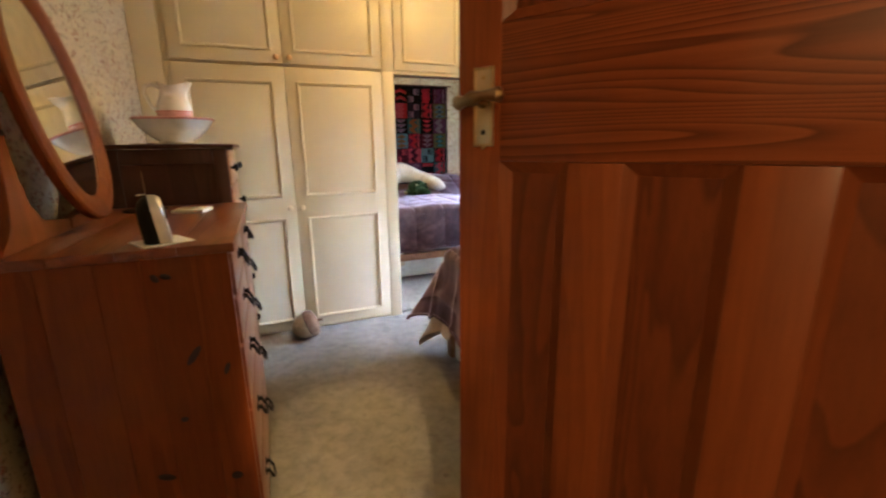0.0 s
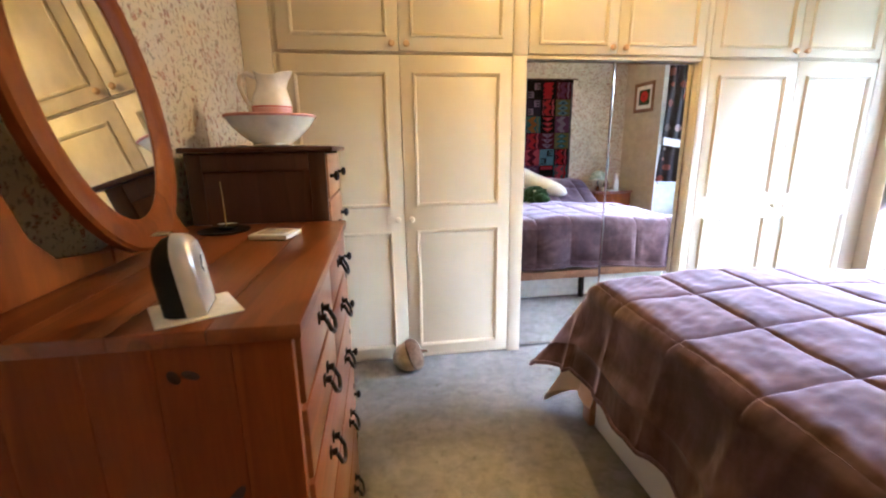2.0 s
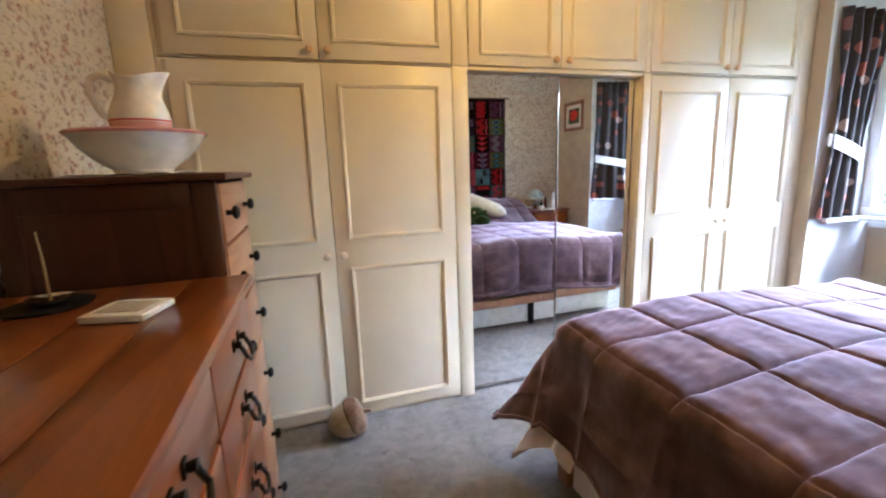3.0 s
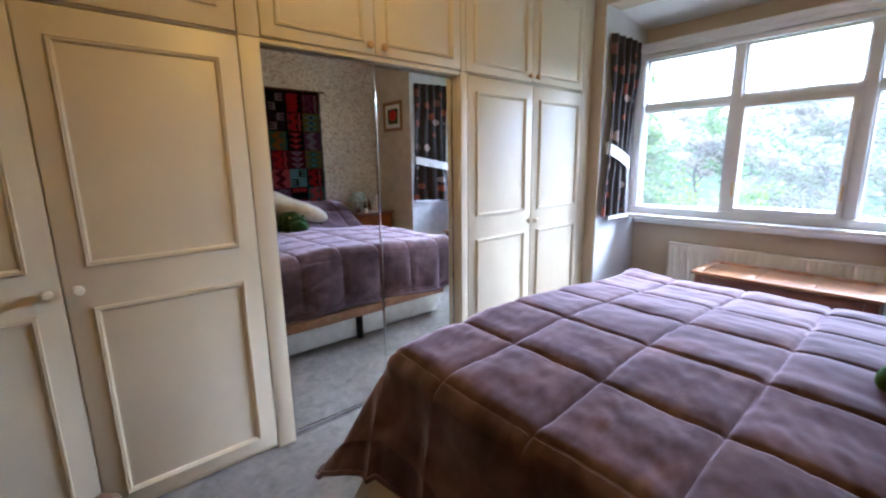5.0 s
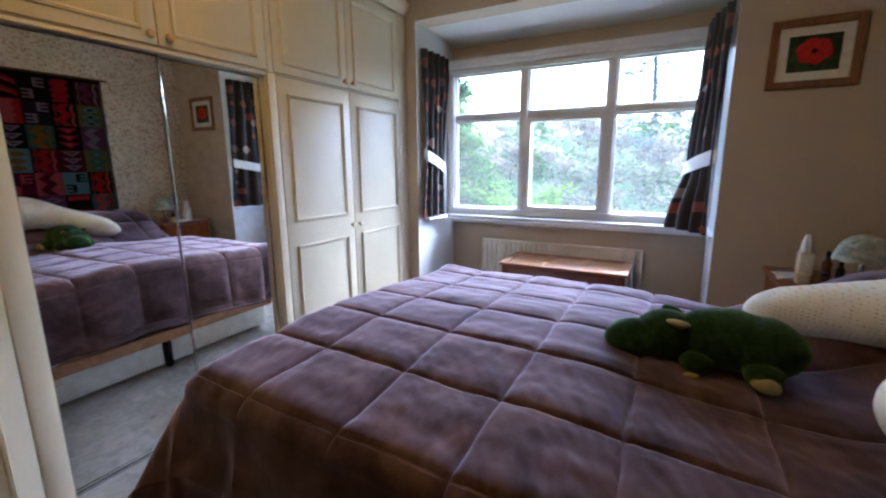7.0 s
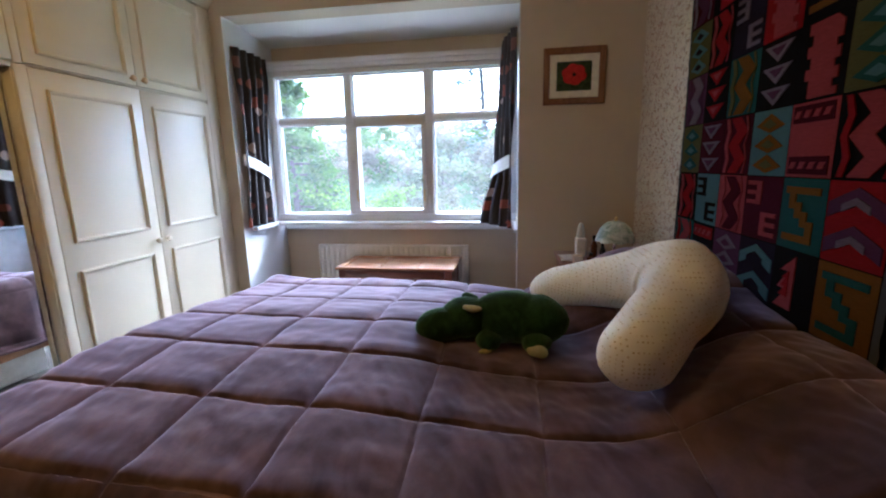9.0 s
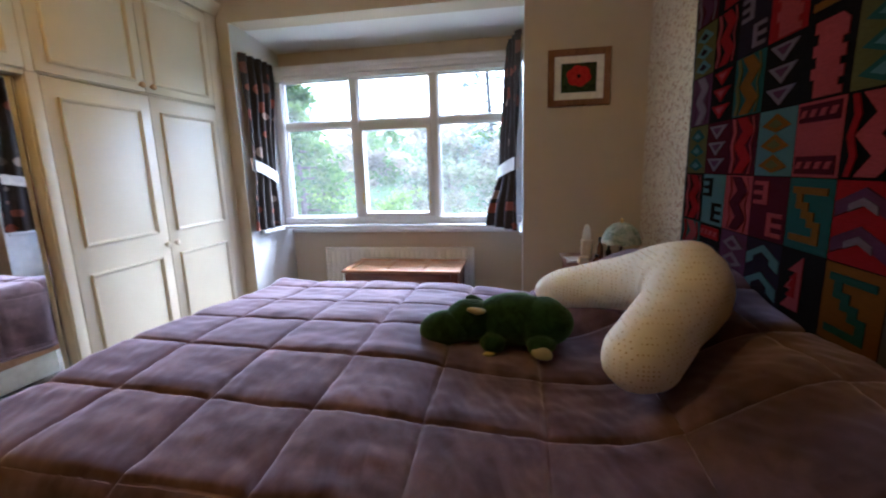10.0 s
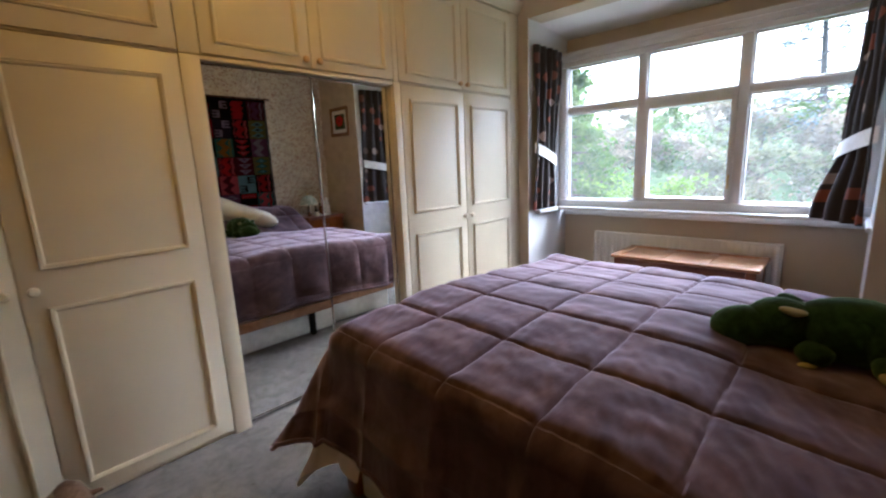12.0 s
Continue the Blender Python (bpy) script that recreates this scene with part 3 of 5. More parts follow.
def mirror_unit():
    w = thing("mirror_wardrobe", (2.03, YF + 0.3, 0), "fitted wardrobe with two tall sliding mirror doors", "wardrobe", "fitted wardrobes")
    bm = box(1.424, 1.468, YF + 0.020, YB - 0.004, 0, 1.838, 0.003)
    box(2.586, 2.616, YF + 0.020, YB - 0.004, 0, 1.838, 0.003, bm=bm)
    box(1.468, 2.586, YF + 0.10, YB - 0.004, 1.822, 1.838, 0.002, bm=bm)
    box(1.468, 2.586, YB - 0.02, YB - 0.006, 0.02, 1.822, 0, bm=bm)
    part("body", bm, M_CREAM, w)
    part("top_track", box(1.470, 2.584, YF + 0.004, YF + 0.096, 1.823, 1.838, 0.002), M_CREAM, w)
    part("floor_track", box(1.470, 2.584, YF + 0.030, YF + 0.096, 0.0, 0.012, 0.002), M_STEEL, w)
    for x0, x1, y in ((1.472, 2.036, YF + 0.040), (2.012, 2.582, YF + 0.062)):
        d = part("sliding_door", box(x0 + 0.004, x1 - 0.004, y + 0.006, y + 0.018, 0.016, 1.818, 0.001), M_BASE, w)
        part("mirror_glass", box(x0 + 0.008, x1 - 0.008, y, y + 0.0055, 0.022, 1.814, 0.0015, 1), M_MIRROR, d, "tall silvered mirror glass")
        prof = [(0, y + 0.016), (0, y - 0.004), (0.004, y - 0.007), (0.010, y - 0.006), (0.011, y + 0.002)]
        part("edge_trim", rim(lambda u, v, h: (u, h, v), x0, x1, 0.014, 1.820, prof), M_CHROME, d, "thin bright metal edge trim")


mirror_unit()
for x0, x1, z0, z1 in ((1.386, 1.470, 0.0, 1.839), (2.588, 2.642, 0.0, 1.839), (1.388, 1.474, 1.842, 2.5), (2.594, 2.630, 1.842, 2.5), (3.866, 3.985, 0.0, 2.5)):
    tagged(mesh_ob("trim", box(x0, x1, YF + 0.001, YF + 0.0185, z0, z1, 0.002), M_CREAM), "cream painted upright strip between the wardrobes", "trim", "", "structure")
tagged(mesh_ob("trim", box(XL + 0.002, 0.062, YF + 0.004, YF + 0.03, 0, 2.50, 0.002), M_CREAM), "cream painted filler strip beside the wardrobe", "trim", "", "structure")
bm = bmesh.new()
prof = [(0.03, 2.502), (-0.005, 2.505), (-0.012, 2.52), (-0.03, 2.535), (-0.045, 2.56), (-0.05, 2.575), (-0.05, 2.59), (0.03, 2.59)]
ra = [bm.verts.new((XL + 0.002, YF + a, z)) for a, z in prof]
rb = [bm.verts.new((XW - 0.003, YF + a, z)) for a, z in prof]
for k in range(len(prof)):
    bm.faces.new((ra[k], ra[(k + 1) % len(prof)], rb[(k + 1) % len(prof)], rb[k]))
tagged(mesh_ob("cornice", bm, M_CREAM), "cream painted cornice along the top of the wardrobes", "cornice", "", "structure")
tagged(mesh_ob("ceiling_infill", box(XL + 0.002, XW - 0.003, YF + 0.01, YF + 0.03, 2.592, ZC - 0.001, 0), M_CEIL), "white strip above the wardrobe cornice", "trim", "", "structure")
bm = box(1.40, XW - 0.002, YH + 0.001, YH + 0.016, 0.002, 0.11, 0.004)
structure("baseboard", bm, M_WHITE, "white painted skirting board", "skirting")
structure("baseboard_bay", box(XG - 0.016, XG - 0.001, BAY0 + 0.006, BAY1 - 0.006, 0.002, 0.11, 0.004), M_WHITE, "white painted skirting board", "skirting")
structure("baseboard_west", box(XL + 0.001, XL + 0.016, YD + 0.02, YF, 0.002, 0.11, 0.004), M_WHITE, "white painted skirting board", "skirting")


# ---- room door, open at a right angle ----
def room_door():
    X0, X1, W, Z0, Z1 = 0.0, 0.04, 0.80, 0.012, 2.02
    at = pose(1.341, 0.199, 0, 0, 0, 32)
    d = thing("door_1", (1.341, 0.199, 0), "varnished fir panelled bedroom door standing open", "door", "", "structure")

    def put(name, bm, material, parent=d, label=""):
        return part(name, turn_bm(bm, at), material, parent, label)
    cols = [(0.585, 0.712), (0.345, 0.497), (0.110, 0.245)]
    put("stile", box(X0, X1, 0.712, W, Z0, Z1, 0.003), M_DOOR)
    put("stile", box(X0, X1, 0.0, 0.110, Z0, Z1, 0.003), M_DOOR)
    for name, z0, z1 in (("lock_rail", 1.298, 1.53), ("top_rail", 1.91, Z1), ("bottom_rail", Z0, 0.22)):
        put(name, box(X0 + 0.0006, X1, 0.110, 0.712, z0, z1, 0.002), M_DOOR_Y)
    for a, b in ((0.497, 0.585), (0.245, 0.345)):
        put("muntin", box(X0 + 0.0004, X1, a, b, 0.2205, 1.2975, 0.002), M_DOOR)
    bevel_in = [(0, 0.0005), (0.002, 0.0022), (0.019, 0.0150), (0.021, 0.0168)]
    for y0, y1, z0, z1 in [(*c, 0.22, 1.298) for c in cols] + [(0.110, 0.712, 1.53, 1.91)]:
        put("panel", box(X0 + 0.016, X1 - 0.016, y0 - 0.002, y1 + 0.002, z0 - 0.002, z1 + 0.002, 0), M_DOOR_P)
        part("bead", turn_bm(rim(lambda u, v, h: (X0 + h, u, v), y0, y1, z0, z1, bevel_in), at), M_DOOR, d, "", False)
        part("bead", turn_bm(rim(lambda u, v, h: (X1 - h, u, v), y0, y1, z0, z1, bevel_in), at), M_DOOR, d, "", False)
    for sx, xf in ((-1, X0), (1, X1)):
        plate = put("latch_plate", box(min(xf, xf + sx * 0.004), max(xf, xf + sx * 0.004), 0.724, 0.764, 1.325, 1.462, 0.0015), M_BRASS_WORN, d, "worn brass latch plate")
        put("plate_rim", rim(lambda u, v, h: (xf + sx * h, u, v), 0.724, 0.764, 1.325, 1.462, [(0, 0.003), (0.001, 0.0055), (0.004, 0.0055), (0.005, 0.0038)]), M_BRASS, plate)
        lev = tube([(xf + sx * 0.004, 0.745, 1.405), (xf + sx * 0.012, 0.745, 1.405), (xf + sx * 0.04, 0.745, 1.405)], [0.014, 0.009, 0.009], 12)
        tube([(xf + sx * 0.040, 0.782, 1.400), (xf + sx * 0.044, 0.772, 1.400), (xf + sx * 0.046, 0.757, 1.402), (xf + sx * 0.046, 0.742, 1.405), (xf + sx * 0.046, 0.722, 1.409), (xf + sx * 0.046, 0.705, 1.409), (xf + sx * 0.046, 0.690, 1.408), (xf + sx * 0.046, 0.682, 1.408)],
             [0.005, 0.013, 0.009, 0.013, 0.007, 0.010, 0.013, 0.005], 14, lev)
        put("lever", lev, M_LEVER, plate, "brass lever handle")
        for z in (1.323, 1.444):
            put("screw", turn_bm(lathe([(0, 0), (0.004, 0), (0.003, 0.002), (0, 0.0025)], 10), Matrix.Translation((xf + sx * 0.004, 0.744, z)) @ pose(0, 0, 0, 0, sx * 90)), M_BRASS, plate)
        put("keyhole", turn_bm(lathe([(0, 0), (0.005, 0), (0.004, 0.001), (0, 0.001)], 10), Matrix.Translation((xf + sx * 0.0041, 0.744, 1.35)) @ pose(0, 0, 0, 0, sx * 90)), M_BLACK, plate)
    for z in (0.25, 1.75):
        put("hinge", tube([(X1 + 0.006, -0.004, z), (X1 + 0.006, -0.004, z + 0.09)], 0.006, 10), M_BRASS)


room_door()


# ---- bed ----
BX0, BX1, BY0, BY1 = 1.60, 3.22, 0.27, 2.43


def bed_top(x, y):
    z = 0.717 + 0.04 * (1 - smooth01((x - 2.0) / 0.6)) * (max(y, 0.9) - 1.75) + 0.06 * max(-0.5, min(0.1, x - 2.1)) - 0.04 * smooth01((x - 2.5) / 0.6)
    z -= 0.045 * smooth01((1.5 - y) / 0.6) * (0.35 + 0.65 * smooth01((x - 1.9) / 0.3))
    far, near = smooth01((x - 2.35) / 0.3), smooth01((2.3 - x) / 0.3)
    z += (0.195 + 0.05 * far) * smooth01((0.78 + 0.22 * far - y) / (0.5 + 0.12 * far)) + 0.01 * near * smooth01((0.7 - y) / 0.4)
    z += 0.022 * math.exp(-(((x - 3.26) / 0.11) ** 2 + ((y - 2.48) / 0.11) ** 2))
    return z


def drape(x, y, over, lift=0.0, flare=0.01, corner=0.46):
    """A cloth point laid on the bed: x and y run on over the edges and hang down."""
    ox = BX0 - x if x < BX0 else (x - BX1 if x > BX1 else 0.0)
    oy = y - BY1 if y > BY1 else 0.0
    sx = -1 if x < BX0 else 1
    cx, cy = max(BX0, min(BX1, x)), min(BY1, y)
    z = bed_top(cx, cy) + lift
    d = math.hypot(ox, oy)
    if d > 0:
        r = 0.085
        both = min(ox, oy) / max(ox, oy) if max(ox, oy) > 0 else 0
        side = 0.24 if x < BX0 else 0.08
        k = flare + (side - flare) * ox / d + corner * smooth01(both) * (1.0 if x < BX0 else 0.12)
        if d < r * 1.57:
            a = d / r
            out, down = r * math.sin(a), r * (1 - math.cos(a))
        else:
            rest = d - r * 1.57
            c = 1 / math.sqrt(1 + k * k)
            out, down = r + rest * k * c, r + rest * c
        cx += sx * out * ox / d
        cy += out * oy / d
        z -= down
    return Vector((cx, cy, max(0.02, z)))


def duvet():
    ovl, ovr, ovf = 0.49, 0.52, 0.475
    qx = [1.874 + 0.308 * k for k in range(-4, 8)]
    qy = [1.577 + 0.319 * k for k in range(-5, 6)]

    def f(u, v):
        x = BX0 - ovl + u * (BX1 - BX0 + ovl + ovr)
        y = BY0 - 0.075 + v * (BY1 - BY0 + 0.075 + ovf)
        wx = 0.012 * noise.noise(Vector((x * 2, y * 2, 3)))
        wy = 0.012 * noise.noise(Vector((x * 2, y * 2, 9)))
        dx = min(abs(x + wx - q) for q in qx)
        dy = min(abs(y + wy - q) for q in qy)
        puff = min(1.0, (dx / 0.05)) ** 0.5 * min(1.0, (dy / 0.05)) ** 0.5
        lift = 0.011 * puff - 0.008 * math.exp(-(min(dx, dy) / 0.006) ** 2)
        lift += 0.007 * noise.noise(Vector((x * 7, y * 5, 1))) + 0.0025 * noise.noise(Vector((x * 19, y * 15, 4))) + 0.003 * noise.noise(Vector((x * 11 + y * 14, y * 34 - x * 20, 6))) * smooth01((2.4 - x) / 0.5)
        p = drape(x, y, 0, lift)
        n = 0.0
        if x < BX0 - 0.08:
            n = (BX0 - 0.08 - x)
            p.x += n * (0.16 * noise.noise(Vector((y * 4.2, 2, 7))) + 0.02) + 0.02 * puff * min(1, n * 6)
        elif x > BX1 + 0.08:
            p.x += (x - BX1 - 0.08) * 0.12 * noise.noise(Vector((y * 4.2, 5, 7)))
        if y > BY1 + 0.08:
            n = (y - BY1 - 0.08)
            p.y += n * 0.15 * noise.noise(Vector((x * 4.2, 8, 7))) + 0.018 * puff * min(1, n * 6)
        return p
    bm = sheet(360, 380, f)
    ob = thing("duvet", (2.35, 1.4, 0.6), "quilted mauve plush bedspread spread over the double bed", "bedspread")
    part("quilt", bm, M_DUVET, ob)
    hem = [f(0, v / 80) for v in range(81)] + [f(u / 60, 1) for u in range(1, 61)] + [f(1, 1 - v / 80) for v in range(1, 81)]
    part("hem", tube(hem, 0.010, 8), M_DUVET, ob, "rolled hem of the bedspread")


duvet()


def bed():
    b = thing("bed", (2.35, 1.4, 0), "pine double bed with white base drawers", "bed")
    part("mattress", box(BX0 + 0.05, BX1 - 0.05, BY0 + 0.02, BY1 - 0.06, 0.34, 0.56, 0.05, 4), M_BASE, b)
    for x in (BX0 - 0.045, BX1 - 0.025):
        part("side_rail", box(x, x + 0.03, BY0 + 0.0, BY1 - 0.04, 0.20, 0.33, 0.005), M_BEDPINE, b)
    part("foot_rail", box(BX0 + 0.04, BX1 - 0.04, BY1 - 0.015, BY1 + 0.055, 0.205, 0.275, 0.005), M_BEDPINE, b)
    part("slat_base", box(BX0 - 0.01, BX1 - 0.03, BY0 + 0.0, BY1 - 0.03, 0.30, 0.34, 0.003), M_BEDPINE, b)
    for x, y in ((BX0 - 0.055, BY1 - 0.035), (BX1 - 0.16, BY1 - 0.16), (BX0 - 0.055, BY0), (BX1 - 0.03, BY0)):
        part("leg", box(x, x + 0.072, y, y + 0.072, 0.0, 0.36, 0.008), M_BEDPINE, b)
    part("centre_leg", box(2.33, 2.37, BY1 - 0.05, BY1 - 0.01, 0, 0.19, 0.003), M_IRON, b, "dark metal centre leg")
    for y0, y1 in ((BY0 + 0.1, 1.36), (1.37, BY1 - 0.05)):
        part("drawer_front", box(BX0 - 0.035, BX0 - 0.015, y0, y1, 0.012, 0.19, 0.004), M_BASE, b, "white under-bed drawer front")
    part("base_panel", box(BX0 + 0.02, BX1 - 0.03, BY1 - 0.07, BY1 - 0.052, 0.012, 0.19, 0.004), M_BASE, b, "white base panel under the foot rail")
    hb = box(BX0 - 0.03, BX1 + 0.03, YH + 0.03, YH + 0.06, 0.25, 0.768, 0.006)
    part("headboard", hb, M_CHEST, b, "red-brown varnished wooden headboard")
    part("headboard_cap", box(BX0 - 0.05, BX1 + 0.05, YH + 0.02, YH + 0.080, 0.770, 0.797, 0.011, 3), M_CHEST, b)

    def g(u, v):
        x, y = BX0 - 0.50 + u * 0.62, BY1 - 0.12 + v * 0.66
        p = drape(x, y, 0, -0.07, 0.02, 0.30)
        p.x, p.y = p.x + 0.04, p.y - 0.055
        p.x += 0.03 * noise.noise(Vector((x * 6, y * 6, 2)))
        return p
    part("sheet", sheet(30, 30, g, 0.004), M_SHEET, b, "cream sheet corner hanging below the bedspread")


bed()


def toy():
    """A plush animal lying along the bed, head towards the wardrobes."""
    z = 0.684
    t = thing("plush_toy", (2.41, 1.1, z), "dark green plush animal with pale paws lying on the bedspread", "soft toy")

    def add(bm, c, r, rz=0, rx=0):
        return join(bm, blob((0, 0, 0), r, pose(0, 0, 0, rx, 0, rz), 24, 16), Matrix.Translation(c))

    def piece(name, balls, material, label=""):
        bm = bmesh.new()
        for ball in balls:
            add(bm, *ball)
        for v in bm.verts:
            v.co += 0.005 * noise.noise_vector(v.co * 22)
        return part(name, bm, material, t, label)
    piece("body", [((2.42, 1.02, z + 0.095), (0.10, 0.16, 0.100)), ((2.41, 0.93, z + 0.09), (0.105, 0.12, 0.092))], M_TOY)
    piece("head", [((2.41, 1.19, z + 0.09), (0.082, 0.10, 0.080))], M_TOY)
    piece("snout", [((2.385, 1.275, z + 0.066), (0.075, 0.108, 0.066), 0, -8)], M_TOY)
    piece("ear", [((2.345, 1.16, z + 0.150), (0.016, 0.036, 0.013), 20, 12)], M_TOYL, "pale felt ear lining")
    piece("ear", [((2.46, 1.18, z + 0.158), (0.020, 0.034, 0.013), -20, 8)], M_TOY)
    piece("leg", [((2.34, 1.10, z + 0.033), (0.052, 0.048, 0.038), 15)], M_TOY)
    piece("leg", [((2.33, 0.93, z + 0.038), (0.072, 0.052, 0.042), -8)], M_TOY)
    piece("leg", [((2.50, 1.12, z + 0.04), (0.05, 0.05, 0.04))], M_TOY)
    piece("leg", [((2.50, 0.93, z + 0.04), (0.06, 0.05, 0.04))], M_TOY)
    piece("paw", [((2.296, 1.11, z + 0.006), (0.013, 0.024, 0.008), 15)], M_TOYL, "pale felt paw pad")
    piece("paw", [((2.266, 0.93, z + 0.028), (0.013, 0.036, 0.024), -8)], M_TOYL, "pale felt paw pad")


toy()


def v_pillow():
    a0, ap, a1 = Vector((2.84, 0.92, 0.760)), Vector((2.32, 0.36, 1.010)), Vector((1.975, 0.755, 0.780))
    pts, rad = [], []
    n = 56
    for i in range(n + 1):
        t = i / n
        lin = a0.lerp(ap, t * 2) if t < 0.5 else ap.lerp(a1, t * 2 - 1)
        bez = (1 - t) ** 2 * a0 + 2 * t * (1 - t) * ap + t * t * a1
        p = lin.lerp(bez, 0.28 + 0.2 * math.exp(-((t - 0.5) / 0.10) ** 2))
        end = min(t, 1 - t) * n
        r = 0.094 - 0.014 * smooth01((0.25 - t) / 0.25) + 0.046 * math.exp(-((t - 0.52) / 0.17) ** 2) + 0.010 * smooth01((t - 0.6) / 0.3)
        r *= math.sqrt(max(0.03, 1 - max(0, 1 - end / 6) ** 2))
        pts.append(p)
        rad.append(r)
    bm = tube(pts, rad, 40)
    for v in bm.verts:
        v.co += 0.008 * noise.noise_vector(v.co * 6) + 0.003 * noise.noise_vector(v.co * 28)
        c = (v.co - Vector((2.52, 0.62, 0.86))).length
        v.co.z += 0.006 * math.sin(70 * (v.co.x - v.co.y)) * math.exp(-(c / 0.10) ** 2)
    tagged(mesh_ob("v_pillow", bm, M_PILLOW), "cream spotted v-shaped support pillow on the bed", "pillow")


v_pillow()


# ---- woven hanging over the bed ----
WOOL = {"r": (0.46, 0.014, 0.022), "k": (0.012, 0.010, 0.014), "p": (0.55, 0.085, 0.10), "m": (0.11, 0.008, 0.03), "t": (0.035, 0.15, 0.14),
        "b": (0.16, 0.32, 0.33), "o": (0.32, 0.12, 0.018), "g": (0.19, 0.17, 0.06), "v": (0.16, 0.05, 0.12), "l": (0.30, 0.22, 0.27), "d": (0.03, 0.022, 0.05), "e": (0.16, 0.155, 0.16)}
WOOL = {k: stepped("wool_" + k, tuple(q * 0.35 for q in c)) for k, c in WOOL.items()}
MOTIF = {
    "zig": [[(0.25, 0.0), (0.6, 0.0), (0.9, 0.25), (0.6, 0.5), (0.9, 0.75), (0.6, 1.0), (0.25, 1.0), (0.5, 0.75), (0.2, 0.5), (0.5, 0.25)]],
    "tri": [[(0.1, 0.68 - 0.33 * k + 0.27), (0.9, 0.68 - 0.33 * k + 0.27), (0.5, 0.68 - 0.33 * k)] for k in range(3)],
    "ebar": [[(0.06, 0.56), (0.48, 0.56), (0.48, 0.95), (0.06, 0.95), (0.06, 0.88), (0.34, 0.88), (0.34, 0.79), (0.06, 0.79), (0.06, 0.72), (0.34, 0.72), (0.34, 0.63), (0.06, 0.63)],
             [(0.52, 0.05), (0.94, 0.05), (0.94, 0.12), (0.66, 0.12), (0.66, 0.21), (0.94, 0.21), (0.94, 0.28), (0.66, 0.28), (0.66, 0.37), (0.94, 0.37), (0.94, 0.44), (0.52, 0.44)]],
    "step": [[(0.1, 0.9), (0.9, 0.9), (0.9, 0.8), (0.35, 0.8), (0.35, 0.68), (0.5, 0.68), (0.5, 0.55), (0.65, 0.55), (0.65, 0.42), (0.8, 0.42), (0.8, 0.1), (0.1, 0.1), (0.1, 0.2), (0.65, 0.2), (0.65, 0.33), (0.5, 0.33), (0.5, 0.45), (0.35, 0.45), (0.35, 0.58), (0.2, 0.58), (0.2, 0.8), (0.1, 0.8)]],
    "bars": [[(0.05, 0.02), (0.95, 0.02), (0.95, 0.27), (0.05, 0.27)], [(0.05, 0.74), (0.95, 0.74), (0.95, 0.98), (0.05, 0.98)]],
    "comb": [[(0.3, 0.0), (0.9, 0.0), (0.9, 0.1), (0.8, 0.1), (0.8, 0.2), (0.9, 0.2), (0.9, 0.35), (0.8, 0.35), (0.8, 0.45), (0.9, 0.45), (0.9, 0.6), (0.8, 0.6), (0.8, 0.7), (0.9, 0.7), (0.9, 0.9), (0.75, 1.0), (0.2, 1.0), (0.2, 0.85), (0.3, 0.85), (0.3, 0.7), (0.2, 0.7), (0.2, 0.55), (0.3, 0.55), (0.3, 0.4), (0.2, 0.4), (0.2, 0.25), (0.3, 0.25)]],
    "chev": [[(0.02, 0.75), (0.5, 0.95), (0.98, 0.75), (0.98, 0.55), (0.5, 0.75), (0.02, 0.55)], [(0.02, 0.28), (0.5, 0.48), (0.98, 0.28), (0.98, 0.08), (0.5, 0.28), (0.02, 0.08)]],
    "fir": [[(0.55, 0.95), (0.2, 0.70), (0.4, 0.70), (0.15, 0.42), (0.4, 0.42), (0.1, 0.12), (0.55, 0.12)]],
    "leaf": [[(0.5, 0.02 + 0.32 * k), (0.9, 0.12 + 0.32 * k), (0.5, 0.32 + 0.32 * k), (0.1, 0.14 + 0.32 * k)] for k in range(3)],
}
TILES = ["m:v:zig k:r:comb k:l:ebar k:r:chev t:o:step t:g:leaf", "g:b:leaf k:r:zig d:l:ebar r:p:comb k:o:step g:t:tri", "v:l:zig k:r:tri t:o:zig k:l:tri k:p:comb g:t:leaf",
         "g:t:leaf m:l:tri m:r:zig b:o:leaf p:m:bars k:p:zig", "k:r:zig b:k:ebar p:m:zig m:p:ebar t:o:step r:v:chev", "t:p:zig k:r:bars v:l:leaf d:b:chev k:p:fir o:t:step"]


